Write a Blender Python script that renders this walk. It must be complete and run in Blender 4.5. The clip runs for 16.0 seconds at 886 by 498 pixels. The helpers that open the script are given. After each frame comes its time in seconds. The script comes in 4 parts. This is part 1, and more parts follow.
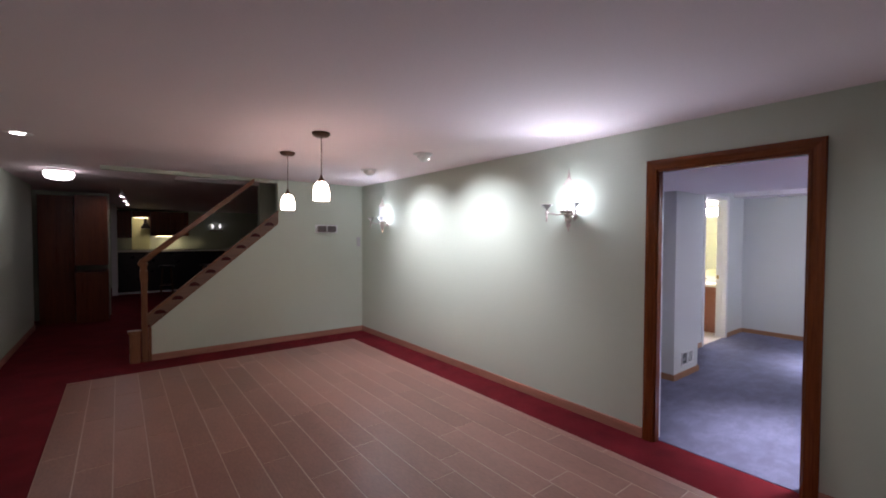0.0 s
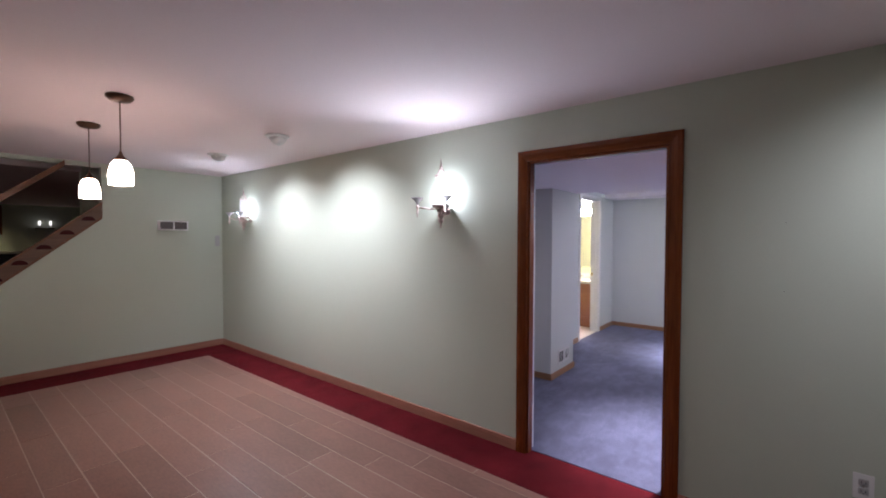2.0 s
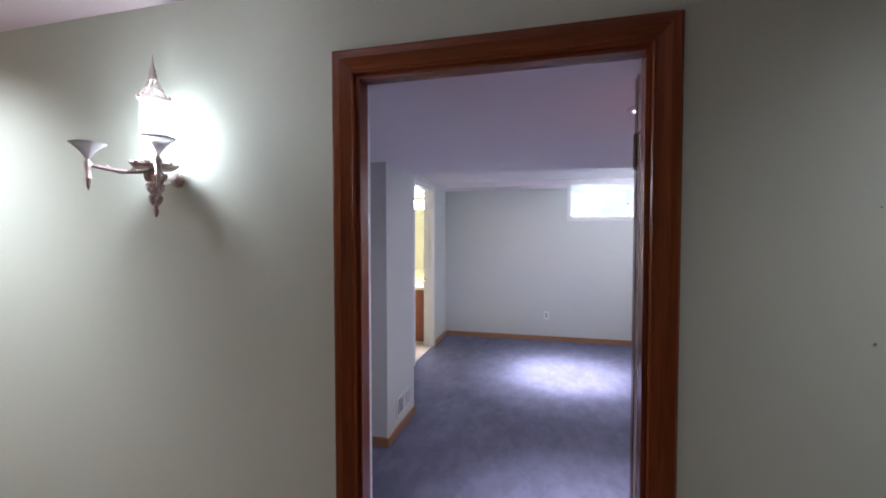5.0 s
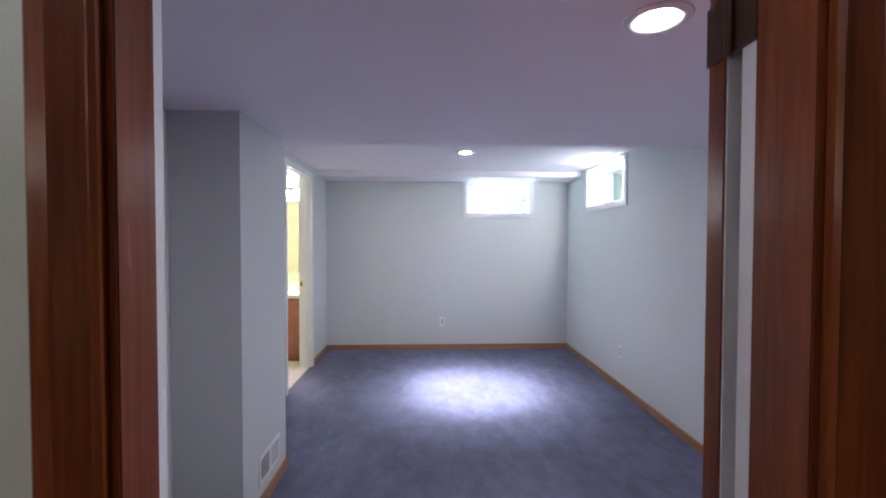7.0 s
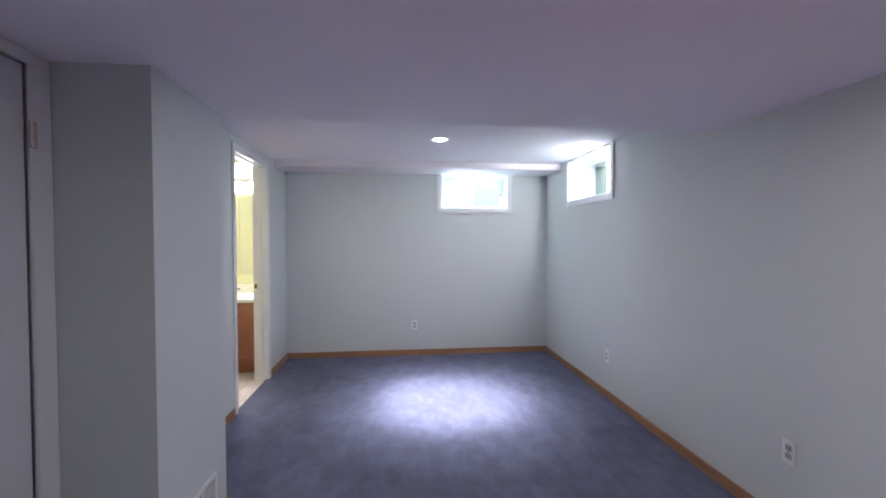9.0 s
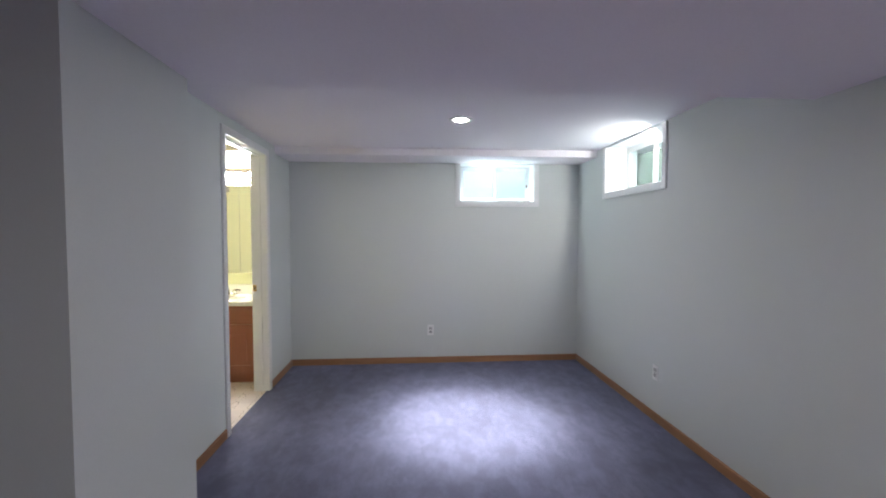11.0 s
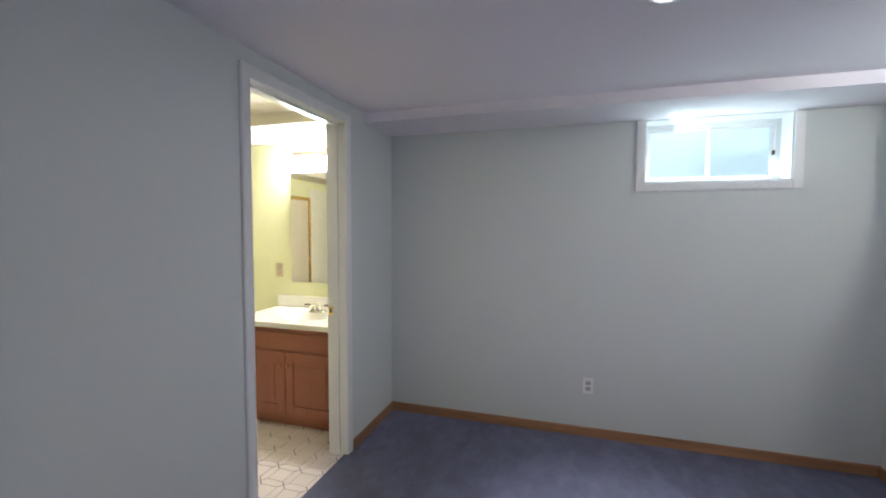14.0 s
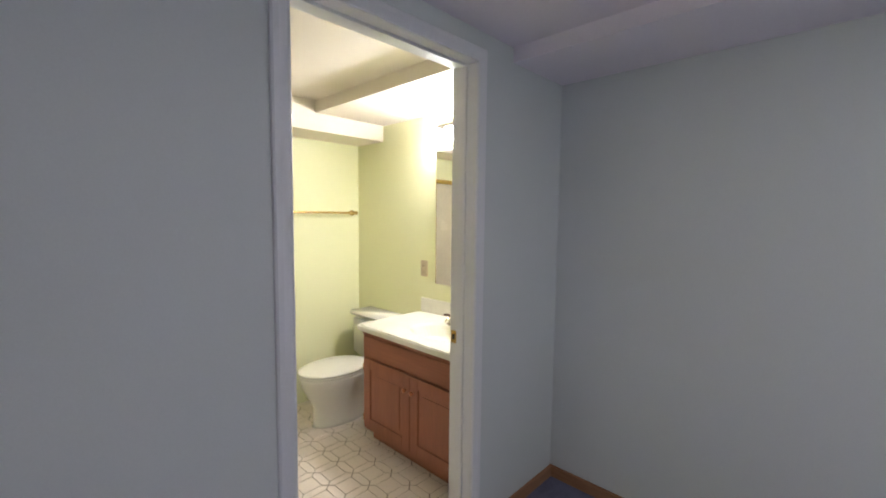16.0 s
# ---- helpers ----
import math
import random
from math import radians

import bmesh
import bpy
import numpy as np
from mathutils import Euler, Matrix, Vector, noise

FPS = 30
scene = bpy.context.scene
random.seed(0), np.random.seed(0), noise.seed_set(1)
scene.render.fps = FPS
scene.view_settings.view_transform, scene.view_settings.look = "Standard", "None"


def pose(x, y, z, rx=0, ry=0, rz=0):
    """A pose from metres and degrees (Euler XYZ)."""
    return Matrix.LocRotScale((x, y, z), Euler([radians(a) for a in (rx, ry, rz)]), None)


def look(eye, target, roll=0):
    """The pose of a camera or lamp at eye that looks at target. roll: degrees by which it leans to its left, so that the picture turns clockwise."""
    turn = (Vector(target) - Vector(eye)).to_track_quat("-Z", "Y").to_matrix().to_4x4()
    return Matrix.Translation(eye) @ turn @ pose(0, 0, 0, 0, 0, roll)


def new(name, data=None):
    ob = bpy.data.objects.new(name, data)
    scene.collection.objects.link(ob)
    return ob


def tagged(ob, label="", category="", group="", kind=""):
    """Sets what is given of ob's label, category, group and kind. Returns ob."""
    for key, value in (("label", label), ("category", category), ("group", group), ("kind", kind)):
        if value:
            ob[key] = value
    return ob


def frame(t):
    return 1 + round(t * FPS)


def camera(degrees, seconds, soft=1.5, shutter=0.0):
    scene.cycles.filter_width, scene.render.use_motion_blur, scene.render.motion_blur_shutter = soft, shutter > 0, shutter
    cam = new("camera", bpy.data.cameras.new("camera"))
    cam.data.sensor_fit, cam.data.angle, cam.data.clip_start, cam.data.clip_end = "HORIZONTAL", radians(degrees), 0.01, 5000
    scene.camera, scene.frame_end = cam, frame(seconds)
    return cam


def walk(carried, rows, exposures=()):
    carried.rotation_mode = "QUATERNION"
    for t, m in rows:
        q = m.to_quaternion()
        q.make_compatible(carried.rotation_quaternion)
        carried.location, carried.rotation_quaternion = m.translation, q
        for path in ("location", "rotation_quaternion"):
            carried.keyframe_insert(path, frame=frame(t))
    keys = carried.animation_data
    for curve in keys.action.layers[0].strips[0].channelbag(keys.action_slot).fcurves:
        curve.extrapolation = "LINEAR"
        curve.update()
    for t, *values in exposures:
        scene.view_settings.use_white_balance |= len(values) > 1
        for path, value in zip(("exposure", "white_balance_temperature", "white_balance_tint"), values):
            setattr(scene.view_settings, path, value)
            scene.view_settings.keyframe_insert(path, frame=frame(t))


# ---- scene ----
cam = camera(93.3, 16.0, soft=1.9)
PATH = [
    (0, (0.06, 0.083, 1.534), (1.284, 1.663, 1.479), 0.2),
    (0.5, (0.131, 0.087, 1.533), (1.457, 1.582, 1.473), 0.1),
    (1, (0.25, 0.1, 1.518), (1.659, 1.519, 1.465), 0.2),
    (1.5, (0.409, 0.129, 1.522), (1.891, 1.47, 1.467), 0.2),
    (2, (0.589, 0.203, 1.51), (2.144, 1.46, 1.458), 0.2),
    (2.5, (0.804, 0.304, 1.521), (2.429, 1.468, 1.465), 0.2),
    (3, (1.025, 0.424, 1.524), (2.722, 1.48, 1.466), 0.1),
    (3.5, (1.267, 0.559, 1.523), (3.034, 1.495, 1.468), 0.3),
    (4, (1.493, 0.725, 1.524), (3.335, 1.502, 1.467), -0.2),
    (4.5, (1.734, 0.858, 1.532), (3.629, 1.494, 1.467), -0.2),
    (7, (2.717, 1.196, 1.435), (4.715, 1.12, 1.388), 0.1),
    (7.5, (2.828, 1.203, 1.425), (4.82, 1.032, 1.377), 0.1),
    (8, (2.922, 1.198, 1.41), (4.91, 0.984, 1.362), -0.1),
    (10.5, (3.437, 1.189, 1.418), (5.427, 0.998, 1.346), 0.1),
    (11, (3.592, 1.188, 1.429), (5.585, 1.045, 1.351), 0.0),
    (11.5, (3.796, 1.128, 1.437), (5.794, 1.089, 1.359), 0.2),
    (12, (4.027, 1.146, 1.427), (6.025, 1.19, 1.353), 0.1),
    (12.5, (4.27, 1.106, 1.43), (6.261, 1.28, 1.352), 0.2),
    (13, (4.535, 1.131, 1.44), (6.514, 1.406, 1.364), 0.3),
    (13.3, (4.706, 1.157, 1.462), (6.673, 1.506, 1.367), 0.2),
    (13.5, (4.82, 1.15, 1.453), (6.775, 1.563, 1.367), 0.1),
    (14, (5.081, 1.141, 1.468), (6.993, 1.719, 1.366), 0.2),
    (14.5, (5.337, 1.16, 1.464), (7.184, 1.923, 1.373), 0.4),
    (15, (5.557, 1.193, 1.467), (7.304, 2.162, 1.367), 0.3),
    (15.5, (5.816, 1.24, 1.44), (7.403, 2.453, 1.338), 0.4),
    (16, (6.045, 1.346, 1.478), (7.479, 2.73, 1.32), 0.6),
]
EXPOSURES = [(0.0, 0.55, 6080, 20), (3.0, 0.49, 6130, 20), (4.5, 0.45, 6100, 19), (6.8, 0.57, 6050, 13), (8.0, 0.47, 6050, 13), (10.5, 0.29, 6450, 8), (12.5, 0.07, 6650, 7), (14.5, -0.10, 6430, 9), (16.0, -0.24, 6430, 11)]
walk(cam, [(t, look(eye, target, roll)) for t, eye, target, roll in PATH], EXPOSURES)

# ---- world and light ----
world = bpy.data.worlds.new("world")
scene.world = world
world.use_nodes = True
_n = world.node_tree.nodes
_sky = _n.new("ShaderNodeTexSky")
_sky.sky_type = "NISHITA"
_sky.sun_disc = False
_sky.sun_elevation = radians(55)
_sky.sun_rotation = radians(200)
world.node_tree.links.new(_sky.outputs[0], _n["Background"].inputs[0])
_n["Background"].inputs[1].default_value = 0.15

def lamp(kind, name, place, target, power, color, **more):
    data = bpy.data.lights.new(name, kind)
    data.energy, data.color = power, color
    if kind == "SPOT":
        data.spot_size, data.spot_blend = radians(more["cone"]), more.get("blend", 0.5)
    if kind in ("SPOT", "POINT"):
        data.shadow_soft_size = more.get("radius", 0.04)
    if kind == "AREA":
        data.shape, data.size, data.size_y = "RECTANGLE", more["size"][0], more["size"][1]
    ob = new(name, data)
    ob.matrix_world = look(place, target)
    return tagged(ob, kind="structure")

sun = bpy.data.lights.new("sun", "SUN")
sun.energy, sun.angle, sun.color = 0.8, radians(12), (1.0, 0.96, 0.9)
sun_ob = new("sun", sun)
sun_ob.matrix_world = look((0, 0, 20), (-6, -4, 0))

WARM, NEUTRAL, COOL = (1.0, 0.80, 0.66), (0.97, 0.98, 1.0), (0.74, 0.95, 1.0)
# recessed downlights
lamp("SPOT", "downlight_bedroom", (6.635, 0.82, 2.23), (6.66, 0.76, 0), 225, (0.96, 0.94, 1.0), cone=62, blend=1.0, radius=0.03)
lamp("SPOT", "downlight_bedroom_core", (6.635, 0.82, 2.23), (6.66, 0.76, 0), 530, (0.98, 0.96, 1.0), cone=41, blend=1.0, radius=0.03)
lamp("SPOT", "downlight_doorway", (3.85, 0.57, 2.02), (3.88, 0.60, 0), 275, (0.95, 0.92, 1.0), cone=66, blend=1.0, radius=0.04)
lamp("SPOT", "downlight_passage", (-0.57, 4.84, 2.345), (-0.57, 4.84, 0), 9, WARM, cone=100, blend=0.8, radius=0.04)
# eyeball spots that wash the long wall
for _x, _y, _w, _p in ((2.50, 3.45, 3.42, 1.0), (2.53, 4.60, 4.50, 0.78)):
    lamp("SPOT", "eyeball_beam", (_x, _y, 2.315), (3.22, _w, 1.66), 5 * _p, NEUTRAL, cone=86, blend=0.6, radius=0.02)
    lamp("SPOT", "eyeball_spill", (_x, _y, 2.310), (3.27, _w, 0.3), 73 * _p, NEUTRAL, cone=128, blend=1.0, radius=0.02)
lamp("SPOT", "eyeball_spill", (2.50, -0.45, 2.315), (3.0, -0.60, 0.7), 28, NEUTRAL, cone=152, blend=1.0, radius=0.025)
# the two wall sconces: bulb in the glass
for _y, _p, _u in ((2.28, 8.5, 25), (5.51, 7, 8)):
    lamp("POINT", "sconce_bulb", (3.11, _y, 1.855), (3.11, _y, 0), _p, (0.90, 0.96, 1.0), radius=0.03)
    # added spot in the air before the sconce, widens its ceiling glow
    lamp("SPOT", "sconce_ceiling_fill", (2.98, _y - 0.04, 1.75), (2.1, _y - 0.75, 2.10), _u, (0.88, 0.96, 1.0), cone=172, blend=1.0, radius=0.04)
# daylight in the two window openings
lamp("AREA", "window_daylight_a", (8.22, 0.26, 1.782), (8.10, 0.26, 2.74), 2.5, COOL, size=(0.74, 0.1))
lamp("AREA", "window_daylight_b", (7.01, -0.80, 1.822), (7.40, 0.0, 2.45), 3.6, COOL, size=(0.80, 0.03))
lamp("AREA", "well_sky_a", (8.70, 0.25, 2.70), (8.2, 0.25, 1.9), 8, COOL, size=(1.3, 0.4))
lamp("AREA", "well_sky_b", (6.72, -1.26, 2.66), (7.2, -0.70, 1.9), 190, COOL, size=(0.6, 0.40))
# slanting daylight through the openings, across to the facing walls
lamp("AREA", "window_daylight_a", (8.20, 0.55, 2.11), (7.45, -0.60, 1.10), 2.4, COOL, size=(0.08, 0.08))
lamp("AREA", "window_daylight_b", (6.72, -0.725, 2.17), (8.10, 0.75, 1.00), 8.0, (1.0, 0.96, 0.94), size=(0.10, 0.08))

# ---- materials ----
def nodes_of(name):
    m = bpy.data.materials.new(name)
    m.use_nodes = True
    t = m.node_tree
    return m, t, t.nodes["Principled BSDF"]

def surf(name, col, rough=0.6, metal=0.0, var=0.08, big=1.5, fine=60.0, bump=0.15, stretch=(1, 1, 1), piece=0.0, island=0.0, spec=0.4, dist=0.002):
    """A plain surface with colour variation at two scales and fine relief."""
    m, t, b = nodes_of(name)
    geo = t.nodes.new("ShaderNodeNewGeometry")
    mp = t.nodes.new("ShaderNodeMapping")
    mp.inputs["Scale"].default_value = stretch
    t.links.new(geo.outputs["Position"], mp.inputs[0])
    n1, n2 = t.nodes.new("ShaderNodeTexNoise"), t.nodes.new("ShaderNodeTexNoise")
    n1.inputs["Scale"].default_value, n1.inputs["Detail"].default_value = big, 4
    n2.inputs["Scale"].default_value, n2.inputs["Detail"].default_value = fine, 6
    t.links.new(mp.outputs[0], n1.inputs[0]); t.links.new(mp.outputs[0], n2.inputs[0])
    add = t.nodes.new("ShaderNodeMath"); add.operation = "ADD"
    t.links.new(n1.outputs[0], add.inputs[0]); t.links.new(n2.outputs[0], add.inputs[1])
    last = add.outputs[0]
    if piece or island:
        rnd = t.nodes.new("ShaderNodeObjectInfo").outputs["Random"] if piece else geo.outputs["Random Per Island"]
        mul = t.nodes.new("ShaderNodeMath"); mul.operation = "MULTIPLY_ADD"
        mul.inputs[1].default_value = piece or island
        t.links.new(rnd, mul.inputs[0]); t.links.new(last, mul.inputs[2])
        last = mul.outputs[0]
    rng = t.nodes.new("ShaderNodeMapRange")
    rng.inputs["From Min"].default_value, rng.inputs["From Max"].default_value = 0.65, 1.35 + (piece or island)
    rng.inputs["To Min"].default_value, rng.inputs["To Max"].default_value = 1 - var, 1 + var
    t.links.new(last, rng.inputs[0])
    mixc = t.nodes.new("ShaderNodeVectorMath"); mixc.operation = "SCALE"
    mixc.inputs[0].default_value = col
    t.links.new(rng.outputs[0], mixc.inputs["Scale"])
    t.links.new(mixc.outputs[0], b.inputs["Base Color"])
    rr = t.nodes.new("ShaderNodeMapRange")
    rr.inputs["To Min"].default_value, rr.inputs["To Max"].default_value = max(0.02, rough - 0.08), min(1, rough + 0.08)
    t.links.new(n1.outputs[0], rr.inputs[0]); t.links.new(rr.outputs[0], b.inputs["Roughness"])
    b.inputs["Metallic"].default_value = metal
    b.inputs["Specular IOR Level"].default_value = spec
    if bump:
        bp = t.nodes.new("ShaderNodeBump")
        bp.inputs["Strength"].default_value, bp.inputs["Distance"].default_value = bump, dist
        t.links.new(n2.outputs[0], bp.inputs["Height"]); t.links.new(bp.outputs[0], b.inputs["Normal"])
    return m

def glow(name, col, power):
    m, t, b = nodes_of(name)
    b.inputs["Base Color"].default_value = (*col, 1)
    b.inputs["Emission Color"].default_value = (*col, 1)
    b.inputs["Emission Strength"].default_value = power
    return m

def glass(name, col=(1, 1, 1), rough=0.0):
    m, t, b = nodes_of(name)
    b.inputs["Base Color"].default_value = (*col, 1)
    b.inputs["Transmission Weight"].default_value = 1
    b.inputs["Roughness"].default_value = rough
    b.inputs["IOR"].default_value = 1.45
    return m

SAGE = surf("sage_wall_paint", (0.53, 0.585, 0.495), 0.75, var=0.03, big=0.8, fine=180, bump=0.12)
BLUEGREY = surf("pale_blue_grey_wall_paint", (0.61, 0.637, 0.627), 0.75, var=0.03, big=0.8, fine=180, bump=0.12)
YELLOW = surf("pale_yellow_wall_paint", (0.79, 0.79, 0.52), 0.6, var=0.03, big=0.8, fine=180, bump=0.1)
CEIL = surf("ceiling_paint", (0.80, 0.70, 0.725), 0.85, var=0.03, big=0.7, fine=120, bump=0.15)
CEILBED = surf("bedroom_ceiling_paint", (0.84, 0.795, 0.84), 0.85, var=0.03, big=0.7, fine=120, bump=0.15)
CEILBATH = surf("bathroom_ceiling_paint", (0.80, 0.73, 0.64), 0.8, var=0.03, big=0.7, fine=120, bump=0.1)
WHITE = surf("white_trim_paint", (0.74, 0.74, 0.75), 0.35, var=0.03, big=3, fine=90, bump=0.06)
DOORWHITE = surf("off_white_door_paint", (0.66, 0.67, 0.68), 0.5, var=0.03, big=2, fine=60, bump=0.05)
def wood(name, col, axis, rough=0.32, var=0.35):
    s = {"x": (2.0, 38, 38), "y": (38, 2.0, 38), "z": (38, 38, 2.0)}[axis]
    return surf(name, col, rough, var=var, big=0.6, fine=3.2, bump=0.08, stretch=s, spec=0.35, dist=0.001)
CHERRY_Z, CHERRY_Y = wood("stained_wood_upright", (0.168, 0.042, 0.0108), "z", 0.24, 0.38), wood("stained_wood_level", (0.168, 0.042, 0.0108), "y", 0.24, 0.38)
OAK_X, OAK_Y = wood("oak_base_x", (0.34, 0.175, 0.09), "x", 0.4, 0.22), wood("oak_base_y", (0.34, 0.175, 0.09), "y", 0.4, 0.22)
REDBASE_X, REDBASE_Y = wood("reddish_base_x", (0.38, 0.18, 0.125), "x", 0.4, 0.2), wood("reddish_base_y", (0.38, 0.18, 0.125), "y", 0.4, 0.2)
STAIRWOOD_X, STAIRWOOD_Z = wood("stair_wood_x", (0.19, 0.082, 0.043), "x"), wood("stair_wood_z", (0.19, 0.082, 0.043), "z")
VANITY_Z, VANITY_Y = wood("vanity_wood_upright", (0.30, 0.113, 0.068), "z", 0.38, 0.13), wood("vanity_wood_level", (0.30, 0.113, 0.068), "y", 0.38, 0.13)
DARKWOOD = wood("dark_cabinet_wood", (0.14, 0.034, 0.014), "z", 0.3, 0.35)
TILE = surf("brown_wood_look_tile", (0.258, 0.138, 0.109), 0.36, var=0.3, big=2.2, fine=26, bump=0.1, piece=0.5, stretch=(3, 1, 1))
GROUT = surf("light_grout", (0.47, 0.37, 0.305), 0.9, var=0.15, big=8, fine=200, bump=0.3)
RED = surf("dark_red_carpet", (0.12, 0.010, 0.0145), 0.95, var=0.42, big=4, fine=160, bump=0.9, spec=0.1, dist=0.006)
def nap_carpet(name, col):
    """Cut pile: brushed patches with soft ragged edges, footworn blotches and fibre relief."""
    m, t, b = nodes_of(name)
    geo = t.nodes.new("ShaderNodeNewGeometry")
    def noise(scale, detail, stretch, turn):
        mp = t.nodes.new("ShaderNodeMapping")
        mp.inputs["Scale"].default_value, mp.inputs["Rotation"].default_value = stretch, (0, 0, radians(turn))
        n = t.nodes.new("ShaderNodeTexNoise")
        n.inputs["Scale"].default_value, n.inputs["Detail"].default_value = scale, detail
        n.inputs["Roughness"].default_value = 0.62
        t.links.new(geo.outputs["Position"], mp.inputs[0]); t.links.new(mp.outputs[0], n.inputs[0])
        return n.outputs[0]
    def spread(sock, a, b0, lo, hi):
        r = t.nodes.new("ShaderNodeMapRange")
        r.interpolation_type = "SMOOTHSTEP"
        for k, v in zip(("From Min", "From Max", "To Min", "To Max"), (a, b0, lo, hi)):
            r.inputs[k].default_value = v
        t.links.new(sock, r.inputs[0])
        return r.outputs[0]
    def mul(p, q):
        k = t.nodes.new("ShaderNodeMath"); k.operation = "MULTIPLY"
        t.links.new(p, k.inputs[0]); t.links.new(q, k.inputs[1])
        return k.outputs[0]
    nap = spread(noise(4.5, 5, (0.8, 1.5, 1), 12), 0.43, 0.59, 0.93, 1.06)
    blot = spread(noise(9.0, 3, (0.8, 1.2, 1), -20), 0.40, 0.62, 0.94, 1.06)
    broad = spread(noise(1.3, 2, (1, 1, 1), 0), 0.3, 0.7, 0.90, 1.08)
    pile = noise(420, 3, (1, 1, 1), 0)
    grain = spread(pile, 0.25, 0.75, 0.88, 1.12)
    v = t.nodes.new("ShaderNodeVectorMath"); v.operation = "SCALE"
    v.inputs[0].default_value = col
    t.links.new(mul(mul(nap, blot), mul(broad, grain)), v.inputs["Scale"])
    t.links.new(v.outputs[0], b.inputs["Base Color"])
    b.inputs["Roughness"].default_value, b.inputs["Specular IOR Level"].default_value = 0.95, 0.1
    bp = t.nodes.new("ShaderNodeBump")
    bp.inputs["Strength"].default_value, bp.inputs["Distance"].default_value = 0.9, 0.006
    t.links.new(pile, bp.inputs["Height"]); t.links.new(bp.outputs[0], b.inputs["Normal"])
    return m
BLUE = nap_carpet("slate_blue_carpet", (0.165, 0.17, 0.25))
BRONZE = surf("dark_bronze_metal", (0.10, 0.055, 0.035), 0.4, 0.8, var=0.15, big=20, fine=120, bump=0.1)
ANTIQUE = surf("antique_silver_metal", (0.56, 0.47, 0.44), 0.42, 0.5, var=0.3, big=25, fine=120, bump=0.2)
CHROME = surf("chrome", (0.75, 0.72, 0.68), 0.14, 1.0, var=0.05, big=20, fine=120, bump=0.02)
BRASS = surf("polished_brass", (0.62, 0.42, 0.18), 0.25, 1.0, var=0.1, big=20, fine=120, bump=0.03)
COPPER = surf("aged_copper", (0.55, 0.22, 0.12), 0.3, 1.0, var=0.1, big=20, fine=120, bump=0.03)
CERAMIC = surf("white_ceramic", (0.80, 0.78, 0.72), 0.12, var=0.02, big=3, fine=40, bump=0.01)
MARBLE = surf("cream_cultured_marble", (0.84, 0.82, 0.75), 0.16, var=0.05, big=6, fine=18, bump=0.01)
PLASTIC = surf("white_plastic_plate", (0.79, 0.79, 0.79), 0.4, var=0.02, big=20, fine=90, bump=0.02)
SOCKET = surf("grey_socket_plastic", (0.46, 0.46, 0.47), 0.45, var=0.04, big=20, fine=90, bump=0.02)
IVORY = surf("tan_plate", (0.55, 0.45, 0.33), 0.4, var=0.04, big=20, fine=90, bump=0.02)
SLOT = surf("dark_slot", (0.03, 0.03, 0.035), 0.7, var=0.1, big=20, fine=90, bump=0)
GREYPLATE = surf("dark_grey_control_plate", (0.085, 0.07, 0.07), 0.4, var=0.1, big=20, fine=90, bump=0.02)
VINYL = surf("cream_vinyl_tile", (0.76, 0.68, 0.64), 0.4, var=0.08, big=10, fine=60, bump=0.04, piece=0.2)
VINYLJOINT = surf("brown_vinyl_joint", (0.20, 0.15, 0.12), 0.7, var=0.1, big=10, fine=90, bump=0.1)
BLACK = surf("black_counter", (0.02, 0.018, 0.02), 0.3, var=0.2, big=8, fine=60, bump=0.05)
FROST = surf("frosted_glass_dish", (0.62, 0.60, 0.62), 0.3, var=0.05, big=10, fine=60, bump=0.02)
# side well concrete, colour darkened to offset its strong sky lamp
DARK_WELL = surf("darkened_well_concrete", (0.05, 0.057, 0.044), 0.9, var=0.3, big=5, fine=50, bump=0.4)
CONCRETE = surf("window_well_concrete", (0.58, 0.63, 0.70), 0.85, var=0.2, big=4, fine=50, bump=0.4)
DAYLIGHT = glow("pale_daylight_backdrop", (0.80, 0.885, 1.0), 0.26)
CLEAR = glass("clear_glass", (0.93, 0.97, 0.98))
FROST.node_tree.nodes["Principled BSDF"].inputs["Transmission Weight"].default_value = 0.7
OBSCURE = surf("cream_obscure_panel", (0.62, 0.56, 0.46), 0.25, var=0.06, big=5, fine=40, bump=0.3)
MIRROR = nodes_of("silvered_mirror")
MIRROR[2].inputs["Base Color"].default_value = (0.88, 0.88, 0.86, 1)
MIRROR[2].inputs["Metallic"].default_value, MIRROR[2].inputs["Roughness"].default_value = 1.0, 0.02
MIRROR = MIRROR[0]
STAIRTAUPE = wood("taupe_stringer_wood", (0.16, 0.095, 0.066), "x", 0.5, 0.2)
# darker copy of the red carpet, with shade put into its colour
RED_SHADED = surf("shaded_dark_carpet", (0.05, 0.008, 0.01), 0.95, var=0.2, big=6, fine=300, bump=0.5)
SHADE = glow("lit_opal_shade", (1.0, 0.75, 0.58), 20.0)
SCONCELIGHT = bpy.data.materials.new("lit_clear_sconce_glass")
SCONCELIGHT.use_nodes = True
_t = SCONCELIGHT.node_tree
_clear, _em, _mix = _t.nodes.new("ShaderNodeBsdfTransparent"), _t.nodes.new("ShaderNodeEmission"), _t.nodes.new("ShaderNodeMixShader")
_em.inputs[0].default_value, _em.inputs[1].default_value = (0.98, 0.98, 1.0, 1), 0.9
_mix.inputs[0].default_value = 0.3
_t.links.new(_clear.outputs[0], _mix.inputs[1]); _t.links.new(_em.outputs[0], _mix.inputs[2])
_t.links.new(_mix.outputs[0], _t.nodes["Material Output"].inputs[0])
DIMCAN = glow("dim_downlight_lens", (1.0, 0.95, 0.92), 30.0)
